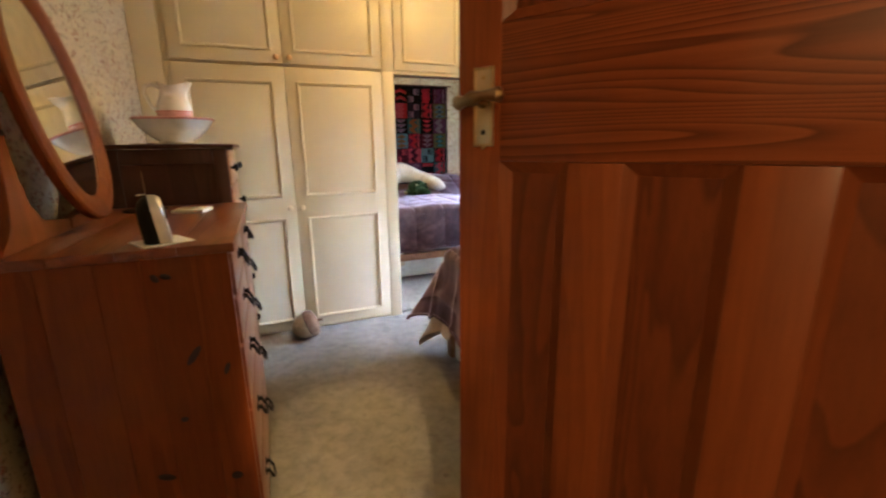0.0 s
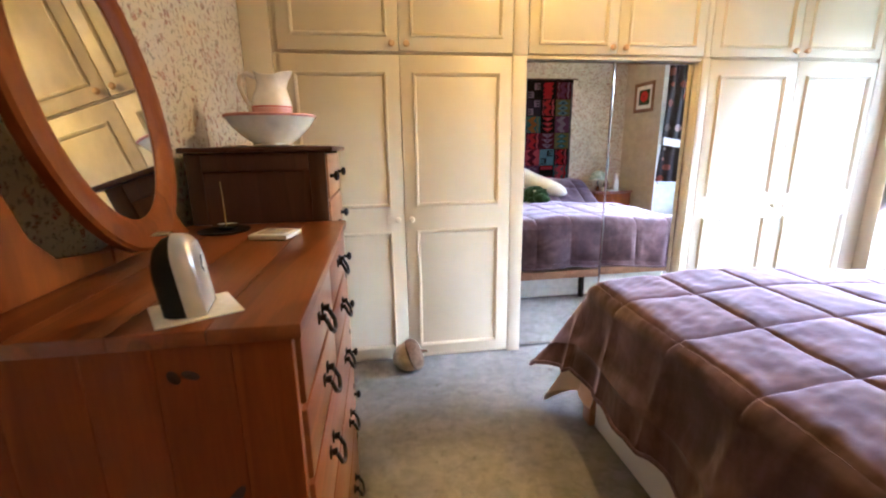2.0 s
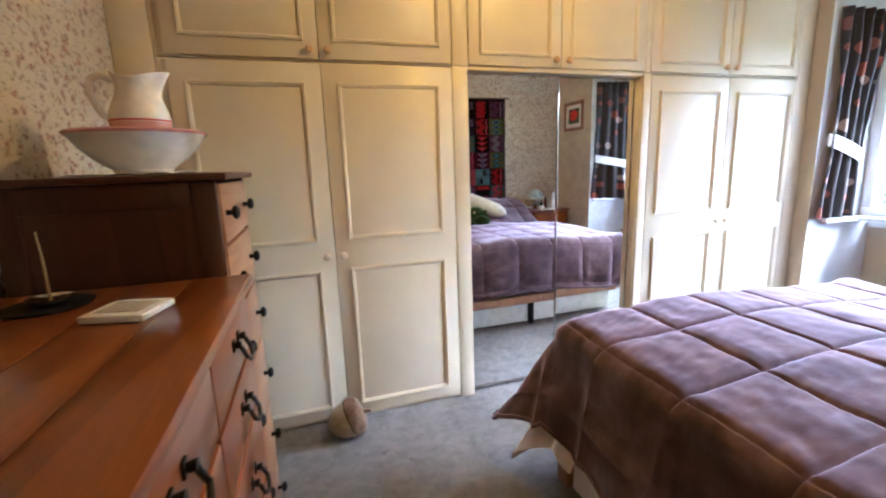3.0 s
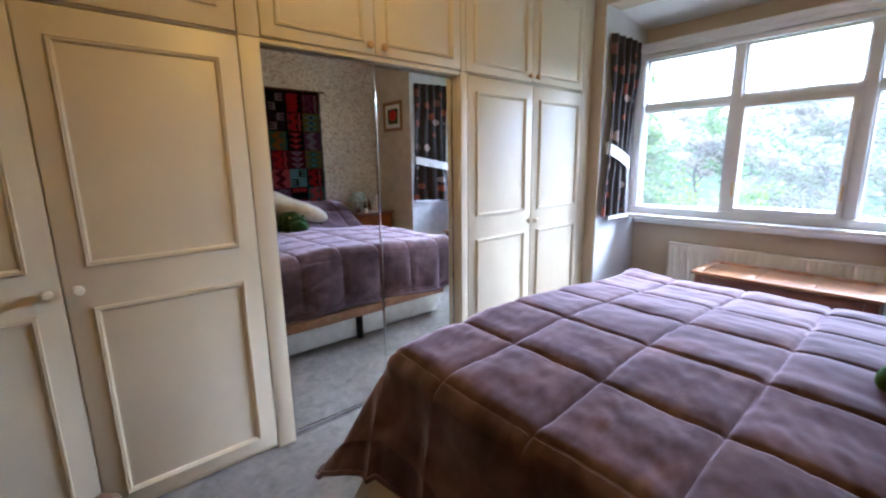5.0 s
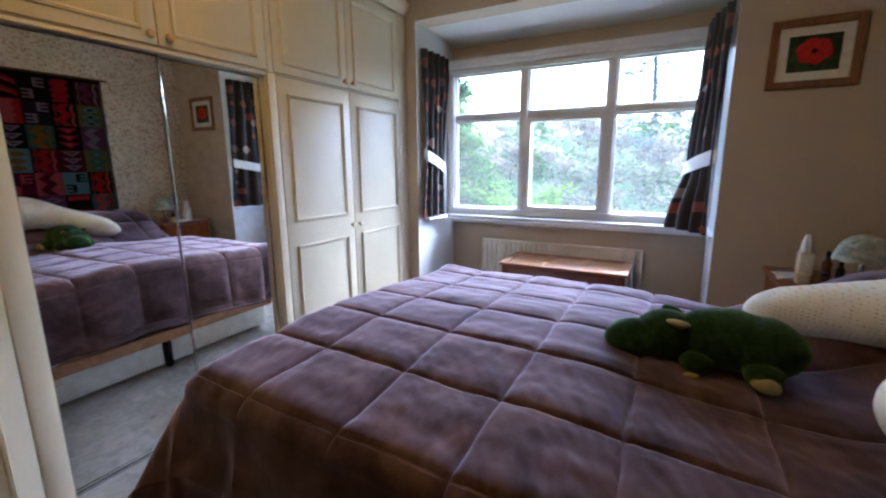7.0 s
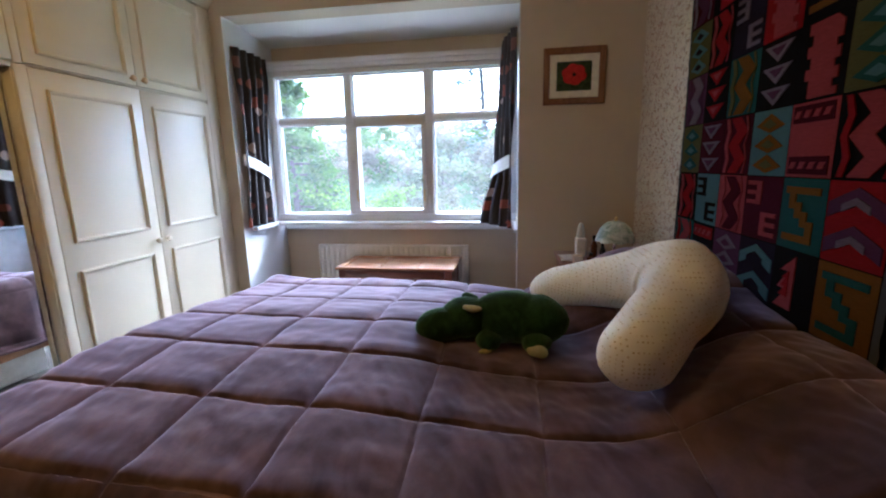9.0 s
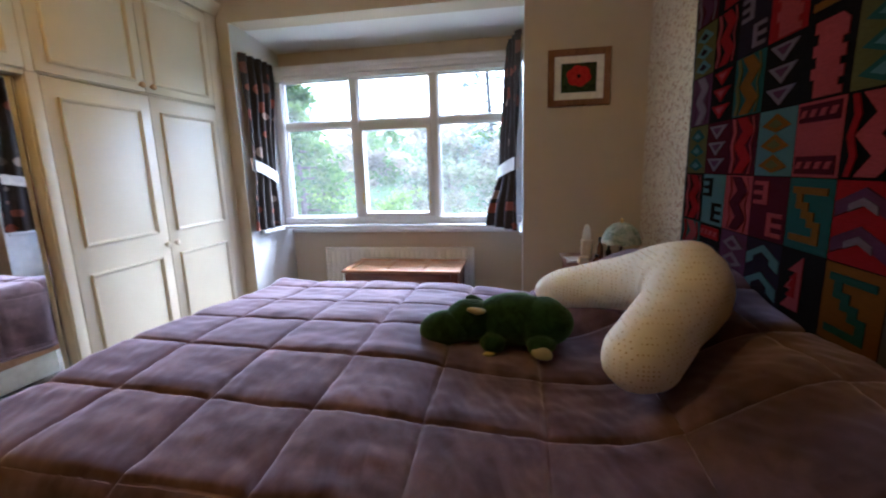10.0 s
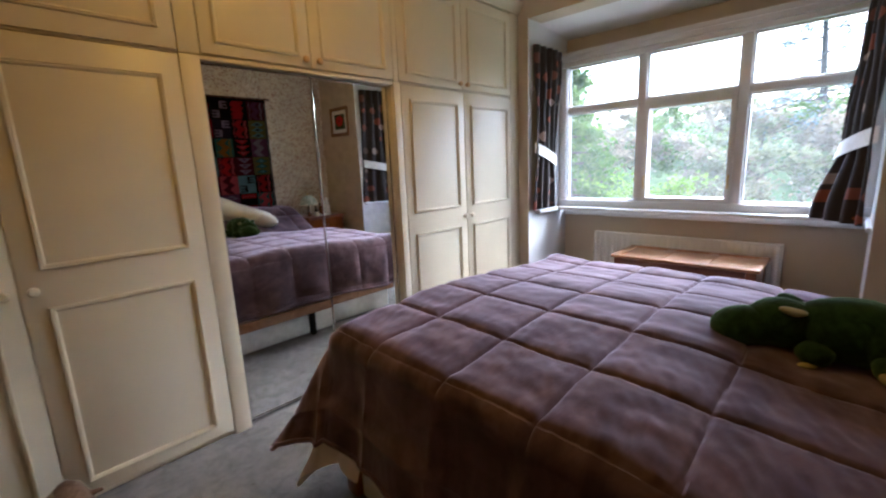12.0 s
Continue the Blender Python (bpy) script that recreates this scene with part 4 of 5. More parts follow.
def tapestry():
    x0, x1, z0, z1 = 1.945, 3.165, 0.859, 2.143
    t = thing("wall_hanging", (2.48, YH + 0.01, 0.8), "hand-woven wool patchwork hanging in red, teal and black", "tapestry")

    def wave(x, z):
        return YH + 0.016 + 0.006 * noise.noise(Vector((x * 4, 0, z * 1.5)))

    def back(u, v):
        x, z = x1 + 0.03 + u * (x0 - x1 - 0.06), z0 - 0.03 + v * (z1 - z0 + 0.06)
        return (x + 0.008 * noise.noise(Vector((0, 4, z * 9))), wave(x, z) - 0.002, z)
    part("backing", sheet(30, 36, back, 0.006), WOOL["k"], t, "black woven backing with a ragged edge")
    for e0, e1 in ((x0 - 0.026, x0 - 0.002), (x1 + 0.002, x1 + 0.020)):
        def selvedge(u, v):
            z = z0 - 0.01 + v * (z1 - z0 + 0.01)
            x = e0 + u * (e1 - e0) + (0.008 * noise.noise(Vector((u * 3, 2, z * 22))) if (u < 0.5) == (e0 < x0) else 0.0)
            return (x, wave(x, z) + 0.0045, z)
        part("selvedge", sheet(4, 60, selvedge), WOOL["e"], t, "grey woven selvedge strip")
    part("hanging_rod", tube([(x0 - 0.08, YH + 0.016, z1 + 0.035), (x1 + 0.09, YH + 0.016, z1 + 0.035)], 0.009, 10), M_DARK, t)
    nx, nz = 6, 6
    w, h = (x1 - x0) / nx, (z1 - z0) / nz
    for r, row in enumerate(TILES):
        for c, spec in enumerate(row.split()):
            ground, fig, motif = spec.split(":")
            ox, oz = x1 - (c + 1) * w, z1 - (r + 1) * h

            def tile(u, v):
                x, z = ox + w * (0.008 + 0.984 * u), oz + h * (0.008 + 0.984 * v)
                return (x, wave(x, z) + 0.005, z)
            p = part("patch", sheet(5, 5, tile), WOOL[ground], t)
            third = {"r": "p", "p": "r", "l": "v", "v": "l", "o": "g", "t": "b", "b": "d", "g": "o", "m": "p", "k": "t"}[fig]
            todo = [(poly, fig, 0.0085) for poly in MOTIF[motif]]
            for poly in MOTIF[motif]:
                mu, mv = sum(q[0] for q in poly) / len(poly), sum(q[1] for q in poly) / len(poly)
                if motif == "zig":
                    todo.append(([(min(0.99, u * 0.32 + (0.62 if u > 0.55 else 0.78) * 1.0 - 0.0), v) for u, v in poly], third, 0.0100))
                    todo.append(([(u * 0.30 + 0.01, v) for u, v in poly], third, 0.0100))
                elif motif in ("tri", "leaf", "fir", "chev"):
                    todo.append(([(mu + (u - mu) * 0.48, mv + (v - mv) * 0.48) for u, v in poly], third, 0.0105))
                elif motif == "bars":
                    for j in range(4):
                        todo.append(([(0.08 + 0.22 * j, mv - 0.05), (0.20 + 0.22 * j, mv - 0.05), (0.26 + 0.22 * j, mv + 0.05), (0.14 + 0.22 * j, mv + 0.05)], third, 0.0105))
            for poly, hue, proud in todo:
                bm = bmesh.new()
                vs = []
                for u, v in poly:
                    x, z = ox + w * (0.97 - 0.94 * u), oz + h * (0.03 + 0.94 * v)
                    vs.append(bm.verts.new((x, wave(x, z) + proud, z)))
                fc = bm.faces.new(vs)
                ex = bmesh.ops.extrude_face_region(bm, geom=[fc])
                bmesh.ops.translate(bm, verts=[g for g in ex["geom"] if isinstance(g, bmesh.types.BMVert)], vec=(0, -0.003, 0))
                part("figure", bm, WOOL[hue], p, "", False)


tapestry()


# ---- chest of drawers with swing mirror ----
def drop_handle(at, parent):
    x, y, z = at
    bm = box(x, x + 0.004, y - 0.034, y - 0.018, z + 0.004, z + 0.026, 0.001)
    box(x, x + 0.004, y + 0.018, y + 0.034, z + 0.004, z + 0.026, 0.001, bm=bm)
    for s in (-1, 1):
        tube([(x + 0.002, y + s * 0.026, z + 0.015), (x + 0.016, y + s * 0.026, z + 0.016)], [0.006, 0.008], 8, bm)
    tube([(x + 0.014, y - 0.026, z + 0.012), (x + 0.024, y - 0.028, z - 0.010), (x + 0.027, y - 0.014, z - 0.020), (x + 0.028, y, z - 0.022),
          (x + 0.027, y + 0.014, z - 0.020), (x + 0.024, y + 0.028, z - 0.010), (x + 0.014, y + 0.026, z + 0.012)], 0.0045, 8, bm)
    part("drop_handle", bm, M_IRON, parent, "black iron drop handle")


def dresser():
    x0, x1, y0, y1, zt = -0.030, 0.455, 1.300, 2.170, 1.095
    d = thing("chest_of_drawers", (0.21, 1.735, 0), "orange varnished knotty pine chest of drawers", "chest of drawers")
    for k in range(4):
        a = x0 - 0.004 + k * (x1 - x0 + 0.022) / 4
        part("top_board", box(a, a + (x1 - x0 + 0.022) / 4, y0 - 0.018, y1 + 0.015, zt - 0.024, zt, 0.003), M_PINE_Y, d)
    wds = (0.088, 0.112, 0.094, 0.106, 0.085)
    for yy in (y0, y1 - 0.02):
        a = x0
        for w in wds:
            part("side_board", box(a, a + w, yy, yy + 0.02, 0.03, zt - 0.0245, 0.0012, 1), M_PINE, d)
            a += w
    for kx, kz, ka, kb, kt in ((0.288, 1.018, 0.012, 0.008, 60), (0.311, 1.020, 0.013, 0.007, 20), (0.345, 0.800, 0.030, 0.009, -55), (0.417, 0.747, 0.018, 0.007, -70), (0.300, 0.622, 0.009, 0.008, 0), (0.236, 0.460, 0.022, 0.010, 25), (0.404, 0.410, 0.015, 0.012, 20)):
        kn = lathe([(0.0, 0.0012), (0.6, 0.0012), (1.0, 0.0)], 20)
        part("knot", turn_bm(kn, Matrix.Translation((kx, y0 - 0.0002, kz)) @ pose(0, 0, 0, 0, kt, 0) @ pose(0, 0, 0, 90) @ Matrix.Diagonal((ka, kb, 1, 1))), M_KNOT, d, "dark knot in the pine")
    part("back", box(x0, x0 + 0.008, y0 + 0.02, y1 - 0.02, 0.05, zt - 0.03, 0), M_PINE, d)
    part("plinth", box(x0 + 0.02, x1 - 0.004, y0 + 0.021, y1 - 0.021, 0.0, 0.085, 0.004), M_PINE_Y, d)
    rows = [(0.94, 1.058, 2), (0.80, 0.93, 2), (0.60, 0.79, 1), (0.36, 0.59, 1), (0.10, 0.35, 1)]
    for z0, z1, n in rows:
        part("divider", box(x1 - 0.03, x1 - 0.002, y0 + 0.021, y1 - 0.021, z0 - 0.0095, z0 - 0.0015, 0.001), M_PINE_Y, d)
        L = (y1 - y0 - 0.044) / n
        for k in range(n):
            a = y0 + 0.022 + k * L
            dr = part("drawer", box(x1 - 0.30, x1 + 0.008, a + 0.003, a + L - 0.003, z0, z1, 0.005), M_PINE_Y, d)
            hs = (a + L / 2,) if n == 2 else (a + L * 0.25, a + L * 0.75)
            for y in hs:
                drop_handle((x1 + 0.008, y, (z0 + z1) / 2), dr)
    # swing mirror
    m = thing("swing_mirror", (0.10, 1.74, zt), "oval swing mirror in a varnished pine frame on the chest", "mirror")
    cy, cz, cx = 1.695, 1.465, 0.035

    def side(sgn):
        prof = [(0.0, 0.40), (0.03, 0.34), (0.06, 0.315), (0.10, 0.305), (0.18, 0.298), (0.30, 0.292), (0.40, 0.287), (0.412, 0.275), (0.40, 0.262), (0.30, 0.258), (0.18, 0.245), (0.10, 0.215), (0.05, 0.16), (0.035, 0.0), (0.0, 0.0)]
        bm = bmesh.new()
        a = [bm.verts.new((-0.015, cy + sgn * o, zt + z)) for z, o in prof]
        b = [bm.verts.new((0.012, cy + sgn * o, zt + z)) for z, o in prof]
        bm.faces.new(a)
        bm.faces.new(b[::-1])
        for k in range(len(prof)):
            j = (k + 1) % len(prof)
            bm.faces.new((a[k], a[j], b[j], b[k]))
        bmesh.ops.bevel(bm, geom=[e for e in bm.edges if abs(e.verts[0].co.x - e.verts[1].co.x) < 1e-6], offset=0.004, segments=2, affect="EDGES")
        return bm
    part("post", side(-1), M_PINE, m)
    part("post", side(1), M_PINE, m)
    tilt = Matrix.Translation((cx, cy, cz)) @ pose(0, 0, 0, 0, -9, 0)
    ry, rz, n = 0.245, 0.345, 64

    def oval(profile, name, mat_, label=""):
        bm = bmesh.new()
        rings = [[bm.verts.new((h, (ry - o) * math.cos(2 * math.pi * k / n), (rz - o) * math.sin(2 * math.pi * k / n))) for k in range(n)] for o, h in profile]
        for p, q in zip(rings, rings[1:]):
            for k in range(n):
                bm.faces.new((p[k], p[(k + 1) % n], q[(k + 1) % n], q[k]))
        if mat_ is M_MIRROR:
            bm.faces.new(rings[-1])
        return part(name, turn_bm(bm, tilt), mat_, m, label, mat_ is not M_MIRROR)
    oval([(0.05, -0.014), (0.004, -0.014), (0.0, -0.008), (0.0, 0.008), (0.006, 0.014), (0.026, 0.016), (0.052, 0.014), (0.060, 0.008), (0.066, 0.006), (0.070, 0.002), (0.070, -0.003)], "oval_frame", M_PINE)
    oval([(0.055, -0.012), (0.062, 0.0), (0.068, 0.001)], "mirror_glass", M_MIRROR, "oval silvered mirror glass")
    for s in (-1, 1):
        for z in (1.368, 1.449):
            part("peg", tube([(0.010, cy + s * 0.268, z), (0.017, cy + s * 0.268, z)], 0.007, 10), M_IRON, m)
        part("pivot", tube([(cx - 0.012, cy + s * 0.235, cz), (0.012, cy + s * 0.262, cz)], 0.007, 10), M_PINE, m)


dresser()


def dark_cabinet():
    x0, x1, y0, y1, zt = -0.03, 0.415, 2.215, 2.70, 1.345
    c = thing("dark_cabinet", (0.2, 2.5, 0), "dark stained oak cabinet with small drawers", "cabinet")
    part("top", box(x0 - 0.01, x1 + 0.03, y0 - 0.025, y1 + 0.025, zt - 0.018, zt, 0.005), M_DARK, c)
    for y in (y0, y1 - 0.02):
        part("side_panel", box(x0 + 0.02, x1 - 0.03, y + 0.006, y + 0.014, 0.06, zt - 0.02, 0), M_DARK, c)
        for a, b in ((x0, x0 + 0.05), (x1 - 0.055, x1)):
            part("stile", box(a, b, y, y + 0.02, 0.0, zt - 0.019, 0.003), M_DARK, c)
        part("rail", box(x0 + 0.05, x1 - 0.055, y, y + 0.02, zt - 0.08, zt - 0.019, 0.003), M_DARK, c)
        part("rail", box(x0 + 0.05, x1 - 0.055, y, y + 0.02, 0.05, 0.13, 0.003), M_DARK, c)
    part("back", box(x0, x0 + 0.01, y0 + 0.02, y1 - 0.02, 0.05, zt - 0.02, 0), M_DARK, c)
    part("base", box(x0 + 0.01, x1 - 0.01, y0 + 0.021, y1 - 0.021, 0.02, 0.06, 0), M_DARK, c)
    for z0, z1 in ((1.165, 1.318), (0.975, 1.155), (0.765, 0.965), (0.52, 0.755), (0.28, 0.51), (0.07, 0.27)):
        d = part("drawer", box(x1 - 0.3, x1 + 0.006, y0 + 0.024, y1 - 0.024, z0, z1, 0.004), M_CHEST_LID, c, "paler brown drawer front")
        for y in (y0 + 0.07, y1 - 0.10):
            prof = [(0.0, 0.0), (0.008, 0.0), (0.006, 0.012), (0.017, 0.018), (0.018, 0.026), (0.010, 0.032), (0.0, 0.033)]
            part("knob", turn_bm(lathe(prof, 16), Matrix.Translation((x1 + 0.006, y, (z0 + z1) / 2)) @ pose(0, 0, 0, 0, 90)), M_BLACK, d, "glossy black knob")


dark_cabinet()


def doily(at, rx, ry, name, label, n=48, square=False):
    def f(u, v):
        a = 2 * math.pi * u
        if square:
            k = 1 / max(abs(math.cos(a)), abs(math.sin(a)))
        else:
            k = 1 + 0.05 * math.cos(14 * a)
        r = v * k
        return (at[0] + rx * r * math.cos(a), at[1] + ry * r * math.sin(a), at[2] + 0.002 + 0.004 * v * v * abs(math.sin(7 * a)) * (not square))
    bm = sheet(n * 2, 6, f)
    bmesh.ops.remove_doubles(bm, verts=bm.verts, dist=0.0004)
    bmesh.ops.solidify(bm, geom=bm.faces[:], thickness=0.0015)
    return tagged(mesh_ob(name, bm, M_LACE), label, "doily")


doily((0.19, 2.48, 1.345), 0.17, 0.17, "doily", "white lace doily under the wash bowl")
bowl_at = (0.195, 2.48, 1.3485)
bm = lathe([(0.0, 0.004), (0.062, 0.004), (0.062, 0.0), (0.07, 0.0), (0.072, 0.012), (0.105, 0.035), (0.14, 0.07), (0.162, 0.105), (0.168, 0.112), (0.163, 0.114), (0.153, 0.103), (0.13, 0.07), (0.095, 0.038), (0.06, 0.02), (0.0, 0.016)], 48, bowl_at)
wb = thing("wash_bowl", bowl_at, "white glazed wash bowl with pink rim on the cabinet", "bowl")
part("bowl", bm, M_PORC, wb)
part("rim_line", lathe([(0.1655, 0.104), (0.1695, 0.111), (0.166, 0.1145), (0.160, 0.112)], 48, bowl_at), M_PINK, wb, "pink glazed rim line")


def jug():
    at = (0.205, 2.48, bowl_at[2] + 0.0175)
    j = thing("wash_jug", at, "white glazed wash jug with pink band in the bowl", "jug")
    prof = [(0.0, 0.004), (0.05, 0.004), (0.052, 0.0), (0.058, 0.0), (0.058, 0.008), (0.070, 0.04), (0.080, 0.085), (0.085, 0.120), (0.083, 0.142), (0.074, 0.165), (0.061, 0.186), (0.055, 0.204), (0.058, 0.224), (0.066, 0.240), (0.064, 0.243), (0.053, 0.222), (0.050, 0.204), (0.056, 0.186), (0.070, 0.162), (0.078, 0.135), (0.072, 0.09), (0.0, 0.03)]
    bm = lathe([(r * 0.86, h + 0.004) for r, h in prof], 40, at)
    for v in bm.verts:
        h = v.co.z - at[2]
        if h > 0.17:
            dx = v.co.x - at[0]
            k = smooth01((h - 0.17) / 0.07)
            ang = abs(math.atan2(v.co.y - at[1], dx))
            v.co.x += k * 0.03 * math.exp(-(ang / 0.5) ** 2)
            v.co.z += k * 0.010 * math.cos(2 * ang)
    part("body", bm, M_PORC, j)
    part("band", lathe([(0.0692, 0.092), (0.0715, 0.097), (0.0738, 0.118), (0.0735, 0.121), (0.068, 0.10)], 40, at), M_PINK, j, "pink glazed band")
    part("band", lathe([(0.0735, 0.1225), (0.0742, 0.125), (0.0740, 0.127), (0.070, 0.125)], 40, at), M_RED, j, "thin red glazed line")
    x, y, z = at
    part("handle", tube([(x - 0.050, y, z + 0.232), (x - 0.078, y, z + 0.246), (x - 0.104, y, z + 0.234), (x - 0.110, y, z + 0.205), (x - 0.100, y, z + 0.170), (x - 0.086, y, z + 0.142), (x - 0.070, y, z + 0.132)],
                        [0.009, 0.010, 0.009, 0.009, 0.008, 0.009, 0.010], 12), M_PORC, j)


jug()


def clock():
    c = thing("mantel_clock", (0.29, 1.368, 1.099), "arched silver and black table clock on the chest", "clock")
    m = Matrix.Translation((0.296, 1.362, 1.0995)) @ pose(0, 0, 0, 0, 0, 10)

    def loft(rings):
        bm = bmesh.new()
        rows = []
        for x, w, h in rings:
            pts = [(-w, 0.0)] + [(-w * math.cos(a), (h - w) + w * math.sin(a)) for a in (math.pi * k / 24 for k in range(25))] + [(w, 0.0)]
            rows.append([bm.verts.new((x + 0.014 * (1 - z / 0.12), y, z)) for y, z in pts])
        for p, q in zip(rows, rows[1:]):
            for k in range(len(p)):
                j = (k + 1) % len(p)
                bm.faces.new((p[k], q[k], q[j], p[j]))
        bm.faces.new(rows[0])
        bm.faces.new(rows[-1][::-1])
        bmesh.ops.recalc_face_normals(bm, faces=bm.faces[:])
        return turn_bm(bm, m)
    part("back_case", loft([(-0.042, 0.020, 0.066), (-0.040, 0.030, 0.084), (-0.034, 0.037, 0.099), (-0.022, 0.0415, 0.111), (-0.008, 0.0425, 0.116)]), M_BLACK, c, "black plastic back case")
    part("front_case", loft([(-0.008, 0.043, 0.1175), (0.004, 0.043, 0.1175), (0.012, 0.042, 0.1145), (0.017, 0.039, 0.109), (0.018, 0.036, 0.105), (0.016, 0.035, 0.103)]), M_DIAL, c, "brushed silver arched front")
    dial = part("dial", turn_bm(lathe([(0, 0.0), (0.033, 0.0), (0.035, 0.002), (0.033, 0.003), (0.031, 0.002), (0, 0.002)], 40), m @ Matrix.Translation((0.0215, 0, 0.066)) @ pose(0, 0, 0, 0, 83.5)), M_DIAL, c, "pale round dial")
    for ang, ln in ((70, 0.013), (-50, 0.02)):
        part("pointer", tube([m @ Vector((0.0255, 0, 0.066)), m @ Vector((0.0255, ln * math.cos(radians(ang)), 0.070 + ln * math.sin(radians(ang))))], 0.0012, 6), M_BLACK, dial, "thin black pointer")
    part("button", turn_bm(box(-0.03, -0.008, -0.012, 0.012, 0.1165, 0.1205, 0.002), m), M_STEEL, c)


clock()
bm = turn_bm(box(-0.058, 0.058, -0.055, 0.055, 0, 0.003, 0.001), Matrix.Translation((0.303, 1.366, 1.0955)) @ pose(0, 0, 0, 0, 0, 30))
tagged(mesh_ob("table_mat", bm, M_LACE), "pale square mat under the clock", "mat")
cs = thing("framed_tile", (0.297, 1.938, 1.0955), "small white framed tile lying on the chest", "tile")
mt = Matrix.Translation((0.297, 1.938, 1.0955)) @ pose(0, 0, 0, 0, 0, -15)
part("block", turn_bm(box(-0.055, 0.055, -0.05, 0.05, 0, 0.014, 0.003), mt), M_PAPERW, cs)
part("inset", turn_bm(box(-0.038, 0.038, -0.033, 0.033, 0.0142, 0.0152, 0.0004), mt), M_STONE, cs, "grey-brown inset picture")
ts = thing("trinket_dish", (0.12, 2.06, 1.0955), "small silver trinket dish on a dark tray", "dish")
part("tray", turn_bm(lathe([(0, 0), (0.07, 0), (0.075, 0.005), (0.07, 0.006), (0, 0.003)], 28), Matrix.Translation((0.12, 2.06, 1.0955))), M_BLACK, ts)
part("dish", lathe([(0, 0.003), (0.02, 0.004), (0.035, 0.012), (0.038, 0.018), (0.034, 0.014), (0.0, 0.008)], 20, (0.13, 2.05, 1.099)), M_CHROME, ts)
part("stem", tube([(0.13, 2.05, 1.106), (0.13, 2.05, 1.20), (0.128, 2.05, 1.245)], [0.003, 0.0018, 0.0015], 8), M_LEVER, ts, "thin metal stem")


def doorstop():
    at = (0.722, 3.09, 0.0)
    a = thing("acorn_doorstop", at, "tan acorn-shaped doorstop lying on the carpet", "doorstop")
    m = Matrix.Translation((0.722, 3.09, 0.094)) @ pose(0, 0, 0, 15, 68, 12) @ Matrix.Scale(1.28, 4)
    bm = lathe([(0, -0.082), (0.012, -0.078), (0.040, -0.064), (0.062, -0.035), (0.071, 0.0), (0.066, 0.03), (0.05, 0.045), (0, 0.05)], 28)
    part("nut", turn_bm(bm, m), M_STONE, a)
    bm = lathe([(0.069, 0.008), (0.077, 0.014), (0.076, 0.035), (0.060, 0.055), (0.03, 0.064), (0, 0.066)], 28)
    for v in bm.verts:
        v.co += 0.004 * noise.noise_vector(v.co * 60)
    part("cap", turn_bm(bm, m), M_STONED, a, "brown textured acorn cap")
    part("stalk", turn_bm(tube([(0, 0, 0.062), (0.004, 0, 0.078), (0.012, 0, 0.09)], [0.009, 0.007, 0.006], 8), m), M_STONED, a)


doorstop()


# ---- window side of the room ----
def radiator():
    y0, y1, z0, z1, x0, x1 = 1.39, 2.80, 0.14, 0.64, 4.592, 4.64
    r = thing("radiator", (4.62, 2.1, z0), "white ribbed panel radiator under the window", "radiator")
    n = 29

    def f(u, v):
        y = y0 + 0.01 + u * (y1 - y0 - 0.02)
        ph = (u * n) % 1.0
        rib = smooth01(min(ph, 1 - ph) * 4)
        e = min(1, min(v, 1 - v) * 14)
        return (x0 + 0.020 - 0.020 * rib * e, y, z0 + 0.012 + v * (z1 - z0 - 0.02))
    part("panel", sheet(n * 6, 16, f, 0.003), M_RAD, r)
    part("top_grille", box(x0 - 0.004, x1, y0, y1, z1 - 0.012, z1, 0.003), M_RAD, r)
    for y in (y0, y1 - 0.008):
        part("end_cap", box(x0 - 0.002, x1, y, y + 0.008, z0, z1 - 0.013, 0.003), M_RAD, r)
    for y in (y0 + 0.12, y1 - 0.12):
        part("bracket", box(x1 - 0.01, XG - 0.001, y - 0.015, y + 0.015, z0 + 0.1, z1 - 0.1, 0.002), M_RAD, r)
    v = part("valve", tube([(4.615, y0 - 0.002, z0 + 0.03), (4.615, y0 - 0.05, z0 + 0.03), (4.615, y0 - 0.052, 0.0)], 0.009, 10), M_CHROME, r)
    part("valve_cap", lathe([(0, 0), (0.017, 0), (0.019, 0.03), (0.014, 0.05), (0, 0.052)], 18, (4.615, y0 - 0.05, z0 + 0.04)), M_BASE, v)
    part("pipe", tube([(4.615, y1 + 0.002, z0 + 0.03), (4.615, y1 + 0.03, z0 + 0.03), (4.615, y1 + 0.032, 0.0)], 0.008, 10), M_CHROME, r)


radiator()


